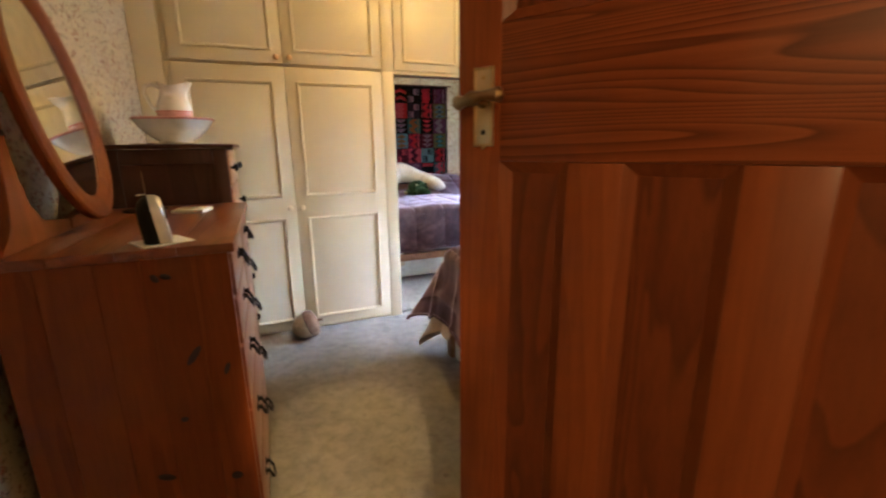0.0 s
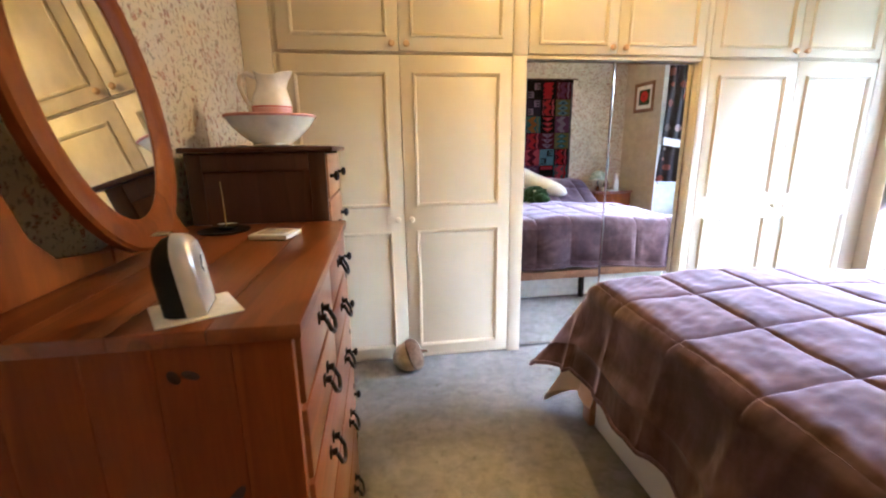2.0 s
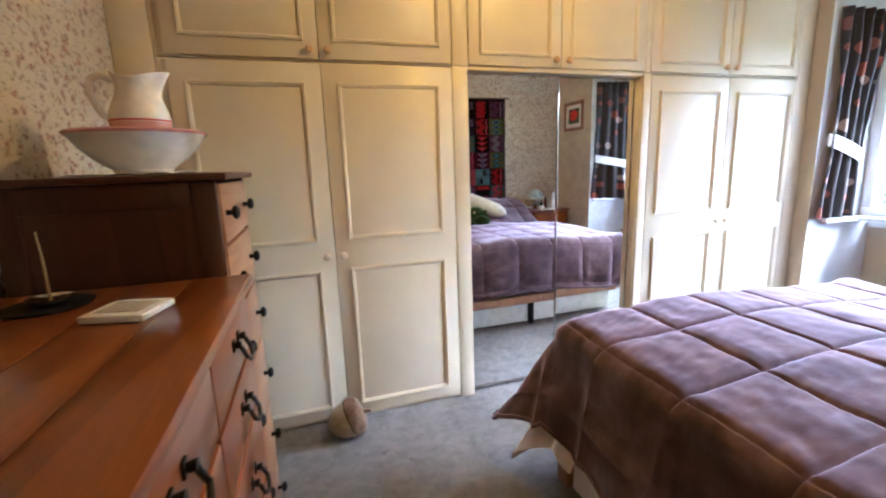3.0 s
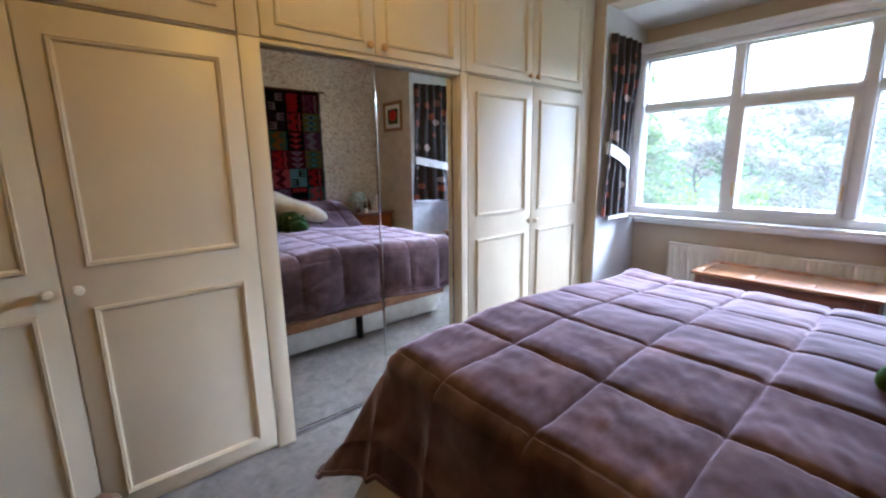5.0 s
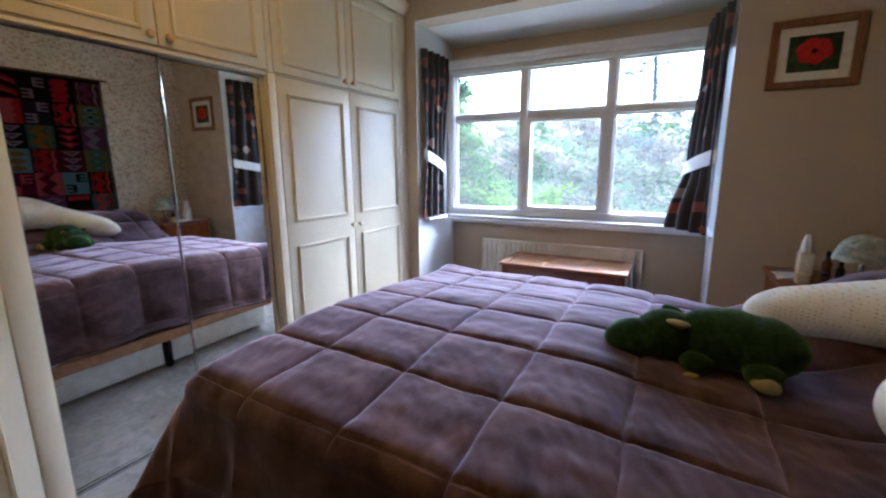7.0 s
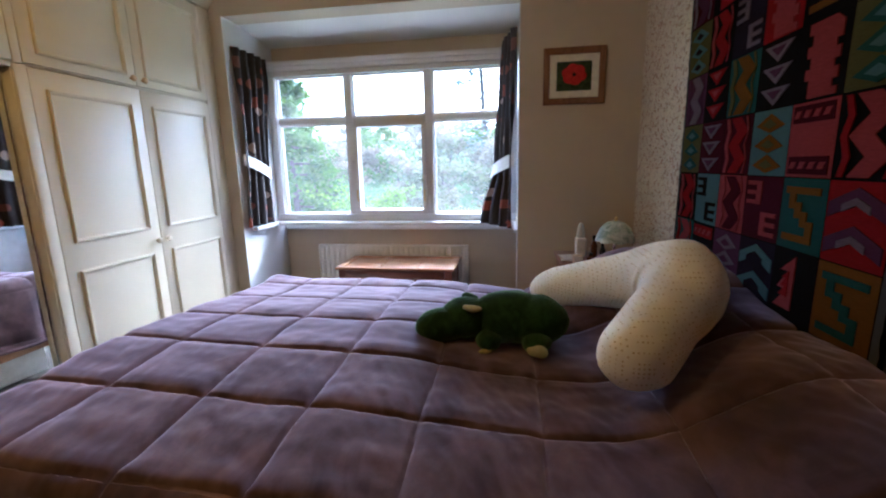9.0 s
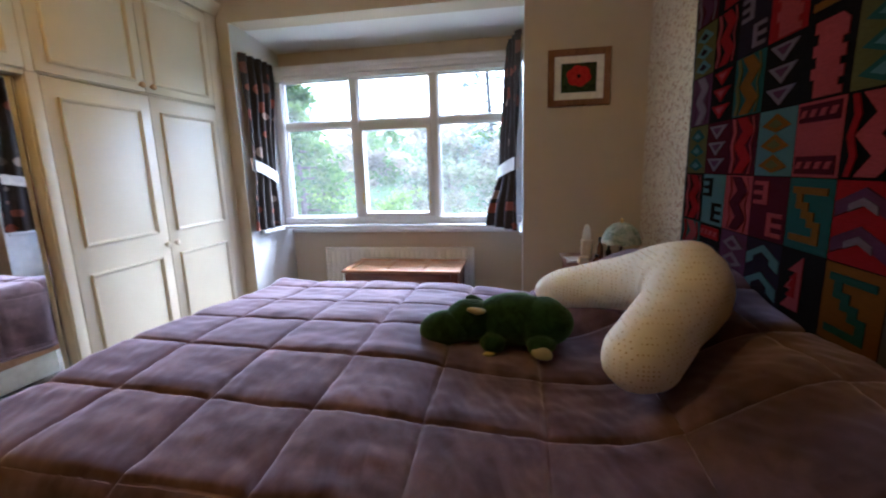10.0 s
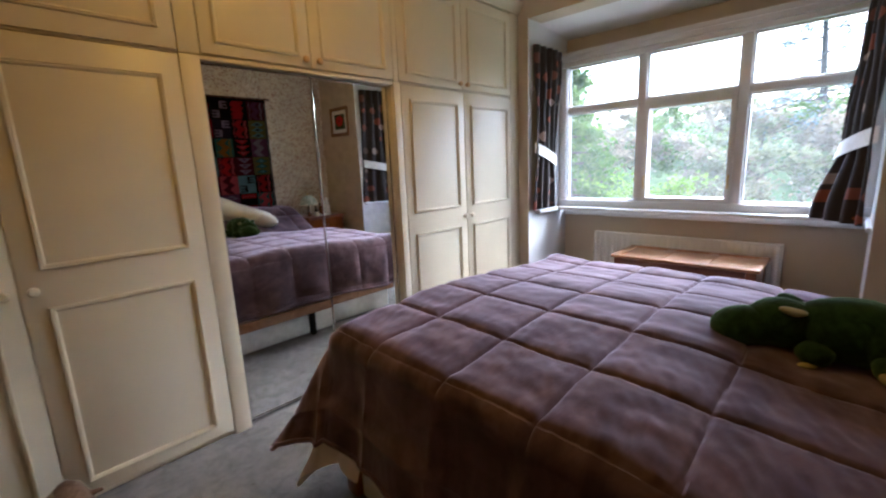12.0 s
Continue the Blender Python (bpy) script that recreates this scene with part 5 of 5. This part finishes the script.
def coffer():
    x0, x1, y0, y1, z1 = 4.075, 4.555, 1.45, 2.43, 0.55
    c = thing("blanket_chest", (4.3, 1.94, 0), "mahogany blanket chest with a panelled lid under the window", "chest")
    part("body", box(x0 + 0.025, x1 - 0.02, y0 + 0.025, y1 - 0.025, 0.06, z1 - 0.026, 0.004), M_CHEST, c)
    for x in (x0 + 0.02, x1 - 0.075):
        for y in (y0 + 0.02, y1 - 0.08):
            part("leg", box(x, x + 0.06, y, y + 0.06, 0.0, z1 - 0.027, 0.005), M_CHEST, c)
    for z in (0.085, z1 - 0.085):
        part("front_rail", box(x0 + 0.015, x0 + 0.03, y0 + 0.081, y1 - 0.081, z, z + 0.055, 0.003), M_CHEST, c)
    for y in (1.755, 2.07):
        part("front_stile", box(x0 + 0.015, x0 + 0.03, y - 0.025, y + 0.025, 0.141, z1 - 0.086, 0.003), M_CHEST, c)
    lid = part("lid", box(x0 + 0.012, x1 - 0.012, y0 + 0.012, y1 - 0.012, z1 - 0.025, z1 - 0.010, 0.003), M_CHEST_LID, c, "warm brown panelled lid")
    part("lid_rail", box(x0, x0 + 0.055, y0, y1, z1 - 0.024, z1, 0.007, 3), M_CHEST_LID, lid)
    part("lid_rail", box(x1 - 0.055, x1, y0, y1, z1 - 0.024, z1, 0.005, 3), M_CHEST_LID, lid)
    for y in (y0, y0 + 0.3067, y0 + 0.6133, y1 - 0.06):
        part("lid_stile", box(x0 + 0.0555, x1 - 0.0555, y, y + 0.06, z1 - 0.024, z1 - 0.001, 0.004), M_CHEST_LID, lid)


coffer()


def curtain(a_top, b_top, a_tie, b_tie, a_bot, b_bot, side, tie_z, slope, label):
    """A short lined curtain held by a band: straight lines of its head, waist and hem."""
    z1, zt, z0 = 2.26, tie_z, 0.885
    c = thing("curtain", (a_top[0], a_top[1], z0), label, "curtain", "bay curtains")

    def line(z):
        if z > zt:
            k = smooth01((z - zt) / (z1 - zt))
            p, q = (a_tie, a_top), (b_tie, b_top)
        else:
            k = smooth01((zt - z) / (zt - z0)) ** 0.8
            p, q = (a_tie, a_bot), (b_tie, b_bot)
        return [Vector((s[0][0] + (s[1][0] - s[0][0]) * k, s[0][1] + (s[1][1] - s[0][1]) * k, z)) for s in (p, q)]

    def f(u, v, extra=0.0):
        z = z0 + v * (z1 - z0)
        a, b = line(z)
        d = b - a
        nrm = Vector((-d.y, d.x, 0)).normalized() * side
        amp = 0.018 + 0.012 * abs(v - 0.4)
        w = amp * math.sin(u * 2 * math.pi * 4.0 + 0.9 * math.sin(v * 4 + u * 5)) + 0.016 * noise.noise(Vector((u * 7, v * 4, 1)))
        return a + d * u + nrm * (w + 0.024 + extra)
    part("cloth", sheet(90, 60, f, 0.003), M_CURT, c)
    part("heading", sheet(90, 3, lambda u, v: f(u, 0.965 + 0.035 * v, 0.004), 0.003), M_CURT, c)

    def tie(u, v):
        zz = tie_z - 0.045 + 0.09 * v + slope * (u - 0.5)
        k = (zz - z0) / (z1 - z0)
        a, b = line(zz)
        d = b - a
        nrm = Vector((-d.y, d.x, 0)).normalized() * side
        p = a - d * 0.06 + d * 1.12 * u + nrm * (0.024 + 0.034 * (math.sin(math.pi * u) ** 0.5))
        return Vector((p.x, p.y, zz))
    part("tie_band", sheet(24, 6, tie, 0.003), M_TIE, c, "white satin tie-back band")


curtain((4.03, 3.125), (4.46, 3.125), (4.05, 3.125), (4.38, 3.125), (4.00, 3.125), (4.41, 3.125), -1, 1.36, -0.13, "dark brown curtain with orange spots tied back with white")
curtain((4.04, 0.975), (4.47, 1.06), (4.01, 0.985), (4.40, 1.125), (3.99, 0.99), (4.36, 1.255), 1, 1.33, -0.09, "dark brown spotted curtain flaring below a white tie band")


def picture():
    x, y0, y1, z0, z1 = XW - 0.001, 0.408, 0.810, 1.732, 2.093
    p = thing("framed_picture", (x, 0.609, z0), "red poppy print in an oak frame with a white mount", "picture")
    part("frame", rim(lambda u, v, h: (x - h, u, v), y0, y1, z0, z1, [(0, 0), (0, 0.018), (0.006, 0.022), (0.036, 0.018), (0.042, 0.012), (0.042, 0.0)]), M_FRAME, p)
    part("mount", rim(lambda u, v, h: (x - h, u, v), y0 + 0.04, y1 - 0.04, z0 + 0.04, z1 - 0.04, [(0, 0.006), (0.046, 0.006), (0.048, 0.004)]), M_PAPERW, p, "white card mount")
    art = part("print", box(x - 0.0045, x - 0.002, y0 + 0.08, y1 - 0.08, z0 + 0.08, z1 - 0.08, 0), M_DKGREEN, p, "dark green printed ground")
    cy, cz = (y0 + y1) / 2, (z0 + z1) / 2 + 0.01
    bm = bmesh.new()
    for k in range(6):
        a = k * math.pi / 3 + 0.3
        r = 0.042
        join(bm, blob((x - 0.006 - 0.0006 * k, cy + r * math.cos(a), cz + r * 0.8 * math.sin(a)), (0.001, 0.040, 0.036), None, 16, 8))
    part("poppy", bm, M_RED, art, "red poppy flower shape")
    part("flower_heart", blob((x - 0.010, cy, cz), (0.001, 0.013, 0.012), None, 12, 8), M_BLACK, art)


picture()


def nightstand():
    x0, x1, y0, y1, zt = 3.34, 3.86, 0.235, 0.70, 0.745
    n = thing("bedside_table", (3.6, 0.47, 0), "varnished pine bedside table with drawers", "bedside table")
    part("top", box(x0 - 0.015, x1 + 0.015, y0, y1 + 0.02, zt - 0.022, zt, 0.006, 3), M_PINE_Y, n)
    for a in (x0, x1 - 0.02):
        part("side", box(a, a + 0.02, y0 + 0.01, y1 - 0.005, 0.0, zt - 0.0225, 0.003), M_PINE, n)
    part("back", box(x0 + 0.02, x1 - 0.02, y0 + 0.01, y0 + 0.02, 0.02, zt - 0.0225, 0), M_PINE, n)
    for z0, z1 in ((0.53, 0.715), (0.33, 0.52), (0.08, 0.32)):
        d = part("drawer", box(x0 + 0.023, x1 - 0.023, y1 - 0.25, y1 + 0.004, z0, z1, 0.005), M_PINE, n)
        knob_b = turn_bm(lathe([(0, 0), (0.009, 0), (0.007, 0.012), (0.017, 0.02), (0.015, 0.03), (0, 0.033)], 16), Matrix.Translation(((x0 + x1) / 2, y1 + 0.004, (z0 + z1) / 2)) @ pose(0, 0, 0, -90))
        part("knob", knob_b, M_PINE_Y, d)
    part("plinth", box(x0 + 0.02, x1 - 0.02, y1 - 0.03, y1 - 0.006, 0, 0.07, 0.003), M_PINE_Y, n)


nightstand()
ZN = 0.745
bl = thing("bedside_lamp", (3.52, 0.40, ZN), "small table lamp with a pale glass dome shade", "lamp")
part("base", lathe([(0, 0), (0.055, 0), (0.056, 0.008), (0.03, 0.02), (0.012, 0.03), (0.010, 0.08), (0.016, 0.10), (0.010, 0.12), (0.012, 0.19), (0, 0.19)], 28, (3.52, 0.40, ZN)), M_CHROME, bl, "silvered turned lamp base")
shade_bm = lathe([(0.012, 0.255), (0.05, 0.245), (0.085, 0.215), (0.105, 0.165), (0.110, 0.138), (0.106, 0.138), (0.10, 0.165), (0.082, 0.21), (0.05, 0.24), (0.012, 0.25)], 48, (3.52, 0.40, ZN))
for v in shade_bm.verts:
    low = smooth01((ZN + 0.22 - v.co.z) / 0.08)
    ang = math.atan2(v.co.y - 0.40, v.co.x - 3.52)
    k = 1 + 0.05 * low * abs(math.cos(4 * ang))
    v.co.x, v.co.y = 3.52 + (v.co.x - 3.52) * k, 0.40 + (v.co.y - 0.40) * k
    v.co.z -= 0.008 * low * abs(math.cos(4 * ang))
part("shade", shade_bm, M_LAMPGLASS, bl, "pale marbled glass dome shade with a scalloped rim")
part("finial", lathe([(0, 0.25), (0.010, 0.252), (0.007, 0.262), (0.011, 0.270), (0, 0.282)], 14, (3.52, 0.40, ZN)), M_BRASS, bl)
bt = thing("lotion_bottle", (3.70, 0.57, ZN), "white patterned lotion bottle with a white cap", "bottle")
part("body", box(3.665, 3.735, 0.535, 0.605, ZN, ZN + 0.125, 0.012, 3), M_PORC, bt)
part("cap", lathe([(0, 0.125), (0.026, 0.125), (0.027, 0.14), (0.022, 0.185), (0.013, 0.215), (0, 0.22)], 20, (3.70, 0.57, ZN)), M_BASE, bt)
part("label", box(3.6635, 3.7365, 0.545, 0.595, ZN + 0.03, ZN + 0.10, 0.0005, 1), M_LACE, bt, "faded printed label")
for k, (x, y, r, h, mt_, lab) in enumerate(((3.62, 0.50, 0.020, 0.15, M_CLAY, "dark brown glass bottle on the bedside table"), (3.585, 0.455, 0.018, 0.11, M_BLACK, "black capped bottle on the bedside table"),
                                             (3.44, 0.55, 0.022, 0.075, M_CLAY, "amber jar on the bedside table"))):
    b = thing("small_bottle", (x, y, ZN), lab, "bottle", "bedside bottles")
    part("body", lathe([(0, 0), (r, 0), (r * 1.02, 0.01), (r * 1.02, h * 0.6), (r * 0.5, h * 0.75), (r * 0.5, h * 0.8), (0, h * 0.8)], 18, (x, y, ZN)), mt_, b)
    part("cap", lathe([(0, h * 0.8), (r * 0.55, h * 0.8), (r * 0.55, h), (0, h)], 16, (x, y, ZN)), M_BLACK, b)
ac = thing("alarm_clock", (3.50, 0.61, ZN), "small cream alarm clock on the bedside table", "clock")
part("case", box(3.475, 3.525, 0.585, 0.645, ZN, ZN + 0.052, 0.008, 3), M_KNOBW, ac)
part("dial", box(3.4735, 3.476, 0.593, 0.637, ZN + 0.010, ZN + 0.044, 0.0004, 1), M_PAPERW, ac)
bk = thing("magazines", (3.70, 0.64, ZN), "few thin magazines and papers on the bedside table", "magazines")
for k in range(3):
    part("booklet", turn_bm(box(-0.07, 0.07, -0.055, 0.055, 0.005 * k, 0.005 * k + 0.0045, 0.001, 1), Matrix.Translation((3.61, 0.645, ZN + 0.0002)) @ pose(0, 0, 0, 0, 0, 9 * k - 5)), (M_PAPERW, M_LACE, M_BASE)[k], bk)

# hanging lamps of the room and the hall
for nm, x, y, zc in (("ceiling_lamp", 1.80, 2.12, ZC + 0.16), ("hall_lamp", 0.28, -1.5, 2.5)):
    cl = thing(nm, (x, y, zc), "plain ceiling pendant with a short cord and open shade", "lamp", "", "structure")
    part("ceiling_rose", lathe([(0, 0), (0.045, 0), (0.04, -0.02), (0.008, -0.028), (0, -0.028)], 20, (x, y, zc)), M_BASE, cl)
    part("cord", tube([(x, y, zc - 0.02), (x, y, zc - 0.22)], 0.003, 6), M_BASE, cl)
    part("bulb_holder", lathe([(0, -0.20), (0.016, -0.20), (0.018, -0.245), (0, -0.245)], 14, (x, y, zc)), M_BASE, cl)

dl = thing("downlight", (0.56, -0.45, 2.5), "small recessed downlight in the hallway ceiling", "lamp", "", "structure")
part("bezel", lathe([(0.030, -0.001), (0.045, -0.001), (0.046, -0.006), (0.034, -0.010), (0.030, -0.006), (0.030, -0.001)], 24, (0.56, -0.45, 2.5)), M_STEEL, dl)

# ---- garden beyond the window ----
def ground(u, v):
    x, y = 4.7 + 120 * u ** 2, -90 + 180 * v
    r = x - 4.7
    z = -1.6 + 0.012 * r + 5.5 * smooth01((r - 9) / 34) + 0.25 * noise.noise(Vector((x * 0.12, y * 0.12, 0)))
    return (x, y, z)


tagged(mesh_ob("ground", sheet(60, 60, ground), M_LAWN), "rising rough lawn of the back garden", "ground", "", "structure")


def ground_z(x, y):
    r = x - 4.7
    return -1.6 + 0.012 * r + 5.5 * smooth01((r - 9) / 34) + 0.25 * noise.noise(Vector((x * 0.12, y * 0.12, 0)))


def leaf_cloud(points, size, rng, up=0.0):
    """Many small pointed leaves about the given points."""
    verts, faces = [], []
    for p in points:
        a, b = rng.random() * 6.28, rng.uniform(-1, 1)
        d = Vector((math.cos(a), math.sin(a), b + up)).normalized()
        s = d.orthogonal().normalized()
        s = (s * math.cos(a * 3) + d.cross(s) * math.sin(a * 3))
        k = size * rng.uniform(0.6, 1.3)
        n = len(verts)
        verts += [p, p + d * k * 0.5 + s * k * 0.28, p + d * k, p + d * k * 0.5 - s * k * 0.28]
        faces.append((n, n + 1, n + 2, n + 3))
    me = bpy.data.meshes.new("leaves")
    me.from_pydata([tuple(v) for v in verts], [], faces)
    return me


def tree(name, x, y, height, spread, mat_, label, cat, seed, leaves=5000, leaf=0.10, conifer=False, bare=0.0, limbs=16):
    rng = random.Random(seed)
    z = ground_z(x, y) - 0.1
    t = thing(name, (x, y, z), label, cat)
    base = Vector((x, y, z))
    r0 = 0.016 * height + 0.02
    top = base + Vector((rng.uniform(-0.1, 0.1) * height, rng.uniform(-0.1, 0.1) * height, height * (0.98 if conifer else 0.6)))
    bend = Vector((rng.uniform(-0.05, 0.05) * height, rng.uniform(-0.05, 0.05) * height, 0))
    mid = (base + top) / 2 + bend
    bm = tube([base, (base + mid) / 2 + bend * 0.3, mid, (mid + top) / 2, top], [r0, r0 * 0.8, r0 * 0.6, r0 * 0.4, r0 * 0.12], 8)
    pts = []
    for i in range(limbs):
        f = (i + 1) / (limbs + 1)
        if conifer:
            h0 = 0.08 + 0.9 * f
            s = base.lerp(top, h0)
            length = spread * (1.05 - h0) * rng.uniform(0.75, 1.15)
            drop = -0.18
        else:
            s = base.lerp(top, 0.25 + 0.75 * f)
            length = spread * rng.uniform(0.55, 1.1)
            drop = rng.uniform(-0.05, 0.75)
        a = i * 2.4 + rng.uniform(-0.4, 0.4)
        d = Vector((math.cos(a), math.sin(a), drop)).normalized()
        e = s + d * length
        k = s + d * length * 0.5 + Vector((0, 0, 0.08 * length))
        tube([s, k, e], [r0 * 0.3, r0 * 0.18, r0 * 0.05], 5, bm)
        twigs = []
        for q in range(9 if not conifer else 6):
            w = rng.uniform(0.25, 1.0)
            p = s.lerp(k, w * 2) if w < 0.5 else k.lerp(e, w * 2 - 1)
            dd = (d + Vector((rng.uniform(-1, 1), rng.uniform(-1, 1), rng.uniform(-0.3, 0.9)))).normalized()
            tip = p + dd * length * rng.uniform(0.25, 0.5)
            tube([p, (p + tip) / 2 + Vector((0, 0, 0.03 * length)), tip], [r0 * 0.09, r0 * 0.06, r0 * 0.02], 4, bm, False)
            twigs.append((p, tip))
        n = int(leaves / limbs)
        for q in range(n):
            p, tip = twigs[rng.randrange(len(twigs))]
            w = rng.uniform(0.2, 1.05)
            c = p.lerp(tip, w)
            g = 0.09 * spread * (0.6 if conifer else 1.0)
            pts.append(c + Vector((rng.gauss(0, g), rng.gauss(0, g), rng.gauss(0, g * 0.7))))
    part("trunk", bm, M_BARK, t, "grey-brown trunk and limbs")
    rng2 = random.Random(seed + 1)
    pts = [p for p in pts if noise.noise(p * (1.6 / max(spread, 0.5))) > -0.25 + bare * 0.6]
    if pts:
        ob = new("crown", leaf_cloud(pts, leaf, rng2, -0.2 if conifer else 0.1))
        ob.data.materials.append(mat_)
        ob.parent = t
        ob.matrix_parent_inverse = Matrix.Translation(-t.location)
    return t


F_CON = foliage("conifer_green", (0.06, 0.115, 0.028), (0.13, 0.195, 0.045))
F_LIME = foliage("bright_green", (0.13, 0.22, 0.03), (0.24, 0.34, 0.06))
F_OLIVE = foliage("winter_leaf", (0.10, 0.10, 0.05), (0.18, 0.16, 0.09))
F_YEL = foliage("yellow_leaf", (0.26, 0.22, 0.05), (0.14, 0.15, 0.05))
# far trees: distance haze is put into paler, greyer leaf colours
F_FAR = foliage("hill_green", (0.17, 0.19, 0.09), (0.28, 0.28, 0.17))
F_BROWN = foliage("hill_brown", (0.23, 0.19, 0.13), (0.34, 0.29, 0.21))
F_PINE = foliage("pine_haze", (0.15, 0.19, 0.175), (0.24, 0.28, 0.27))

tree("conifer_tree", 13.5, 7.6, 6.6, 2.3, F_CON, "tall dark green garden conifer", "tree", 3, 9000, 0.20, True, 0, 34)
tree("conifer_tree", 16.5, 9.6, 7.6, 2.5, F_CON, "tall dark green garden conifer", "tree", 5, 8000, 0.22, True, 0, 32)
tree("shrub", 12.0, 4.9, 3.3, 1.2, F_LIME, "bright green rounded garden shrub", "shrub", 7, 5000, 0.11, False, 0, 16)
tree("shrub", 12.2, 6.4, 1.9, 1.0, F_CON, "dense green garden shrub", "shrub", 8, 5000, 0.12, False, 0, 16)
tree("apple_tree", 9.6, 1.3, 2.3, 1.9, F_OLIVE, "bare spreading apple tree with few leaves", "tree", 11, 700, 0.06, False, 0.5, 30)
tree("apple_tree", 11.5, -0.4, 3.2, 2.0, F_YEL, "bare spreading tree with yellowing leaves", "tree", 13, 900, 0.07, False, 0.4, 28)
tree("shrub", 13.5, 2.6, 2.6, 1.6, F_OLIVE, "tangled bare winter garden shrub", "shrub", 17, 4000, 0.11, False, 0.1, 18)
tree("pine_tree", 27.0, 2.3, 11.0, 3.2, F_PINE, "tall feathery pine tree against the sky, haze put into its grey-green", "tree", 19, 3600, 0.20, True, 0.15, 30)
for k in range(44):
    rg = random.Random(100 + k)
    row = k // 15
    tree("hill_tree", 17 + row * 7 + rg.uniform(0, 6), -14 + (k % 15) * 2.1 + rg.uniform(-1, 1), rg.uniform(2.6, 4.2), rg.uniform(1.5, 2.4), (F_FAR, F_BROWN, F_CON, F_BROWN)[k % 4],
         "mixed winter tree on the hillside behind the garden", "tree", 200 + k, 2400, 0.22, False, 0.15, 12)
for k in range(9):
    rg = random.Random(300 + k)
    tree("shrub", 12.8 + rg.uniform(-1, 2.5), -3.2 + k * 1.25 + rg.uniform(-0.5, 0.5), rg.uniform(1.2, 2.1), rg.uniform(0.8, 1.3), (F_OLIVE, F_LIME, F_CON)[k % 3],
         "mixed leafy shrub along the garden border", "shrub", 320 + k, 2600, 0.11, False, 0.05, 14)
fn = thing("fence", (13.0, 5.5, ground_z(13.0, 5.5)), "low weathered pale timber garden fence", "fence")
for k in range(22):
    y = 3.2 + k * 0.2
    z = ground_z(12.9, y)
    part("picket", box(12.9, 12.93, y, y + 0.15, z - 0.1, z + 0.75, 0.006, 1), M_PAPERW, fn)
part("rail", box(12.935, 12.98, 3.2, 7.55, ground_z(12.9, 5) + 0.45, ground_z(12.9, 5) + 0.53, 0.006, 1), M_PAPERW, fn)
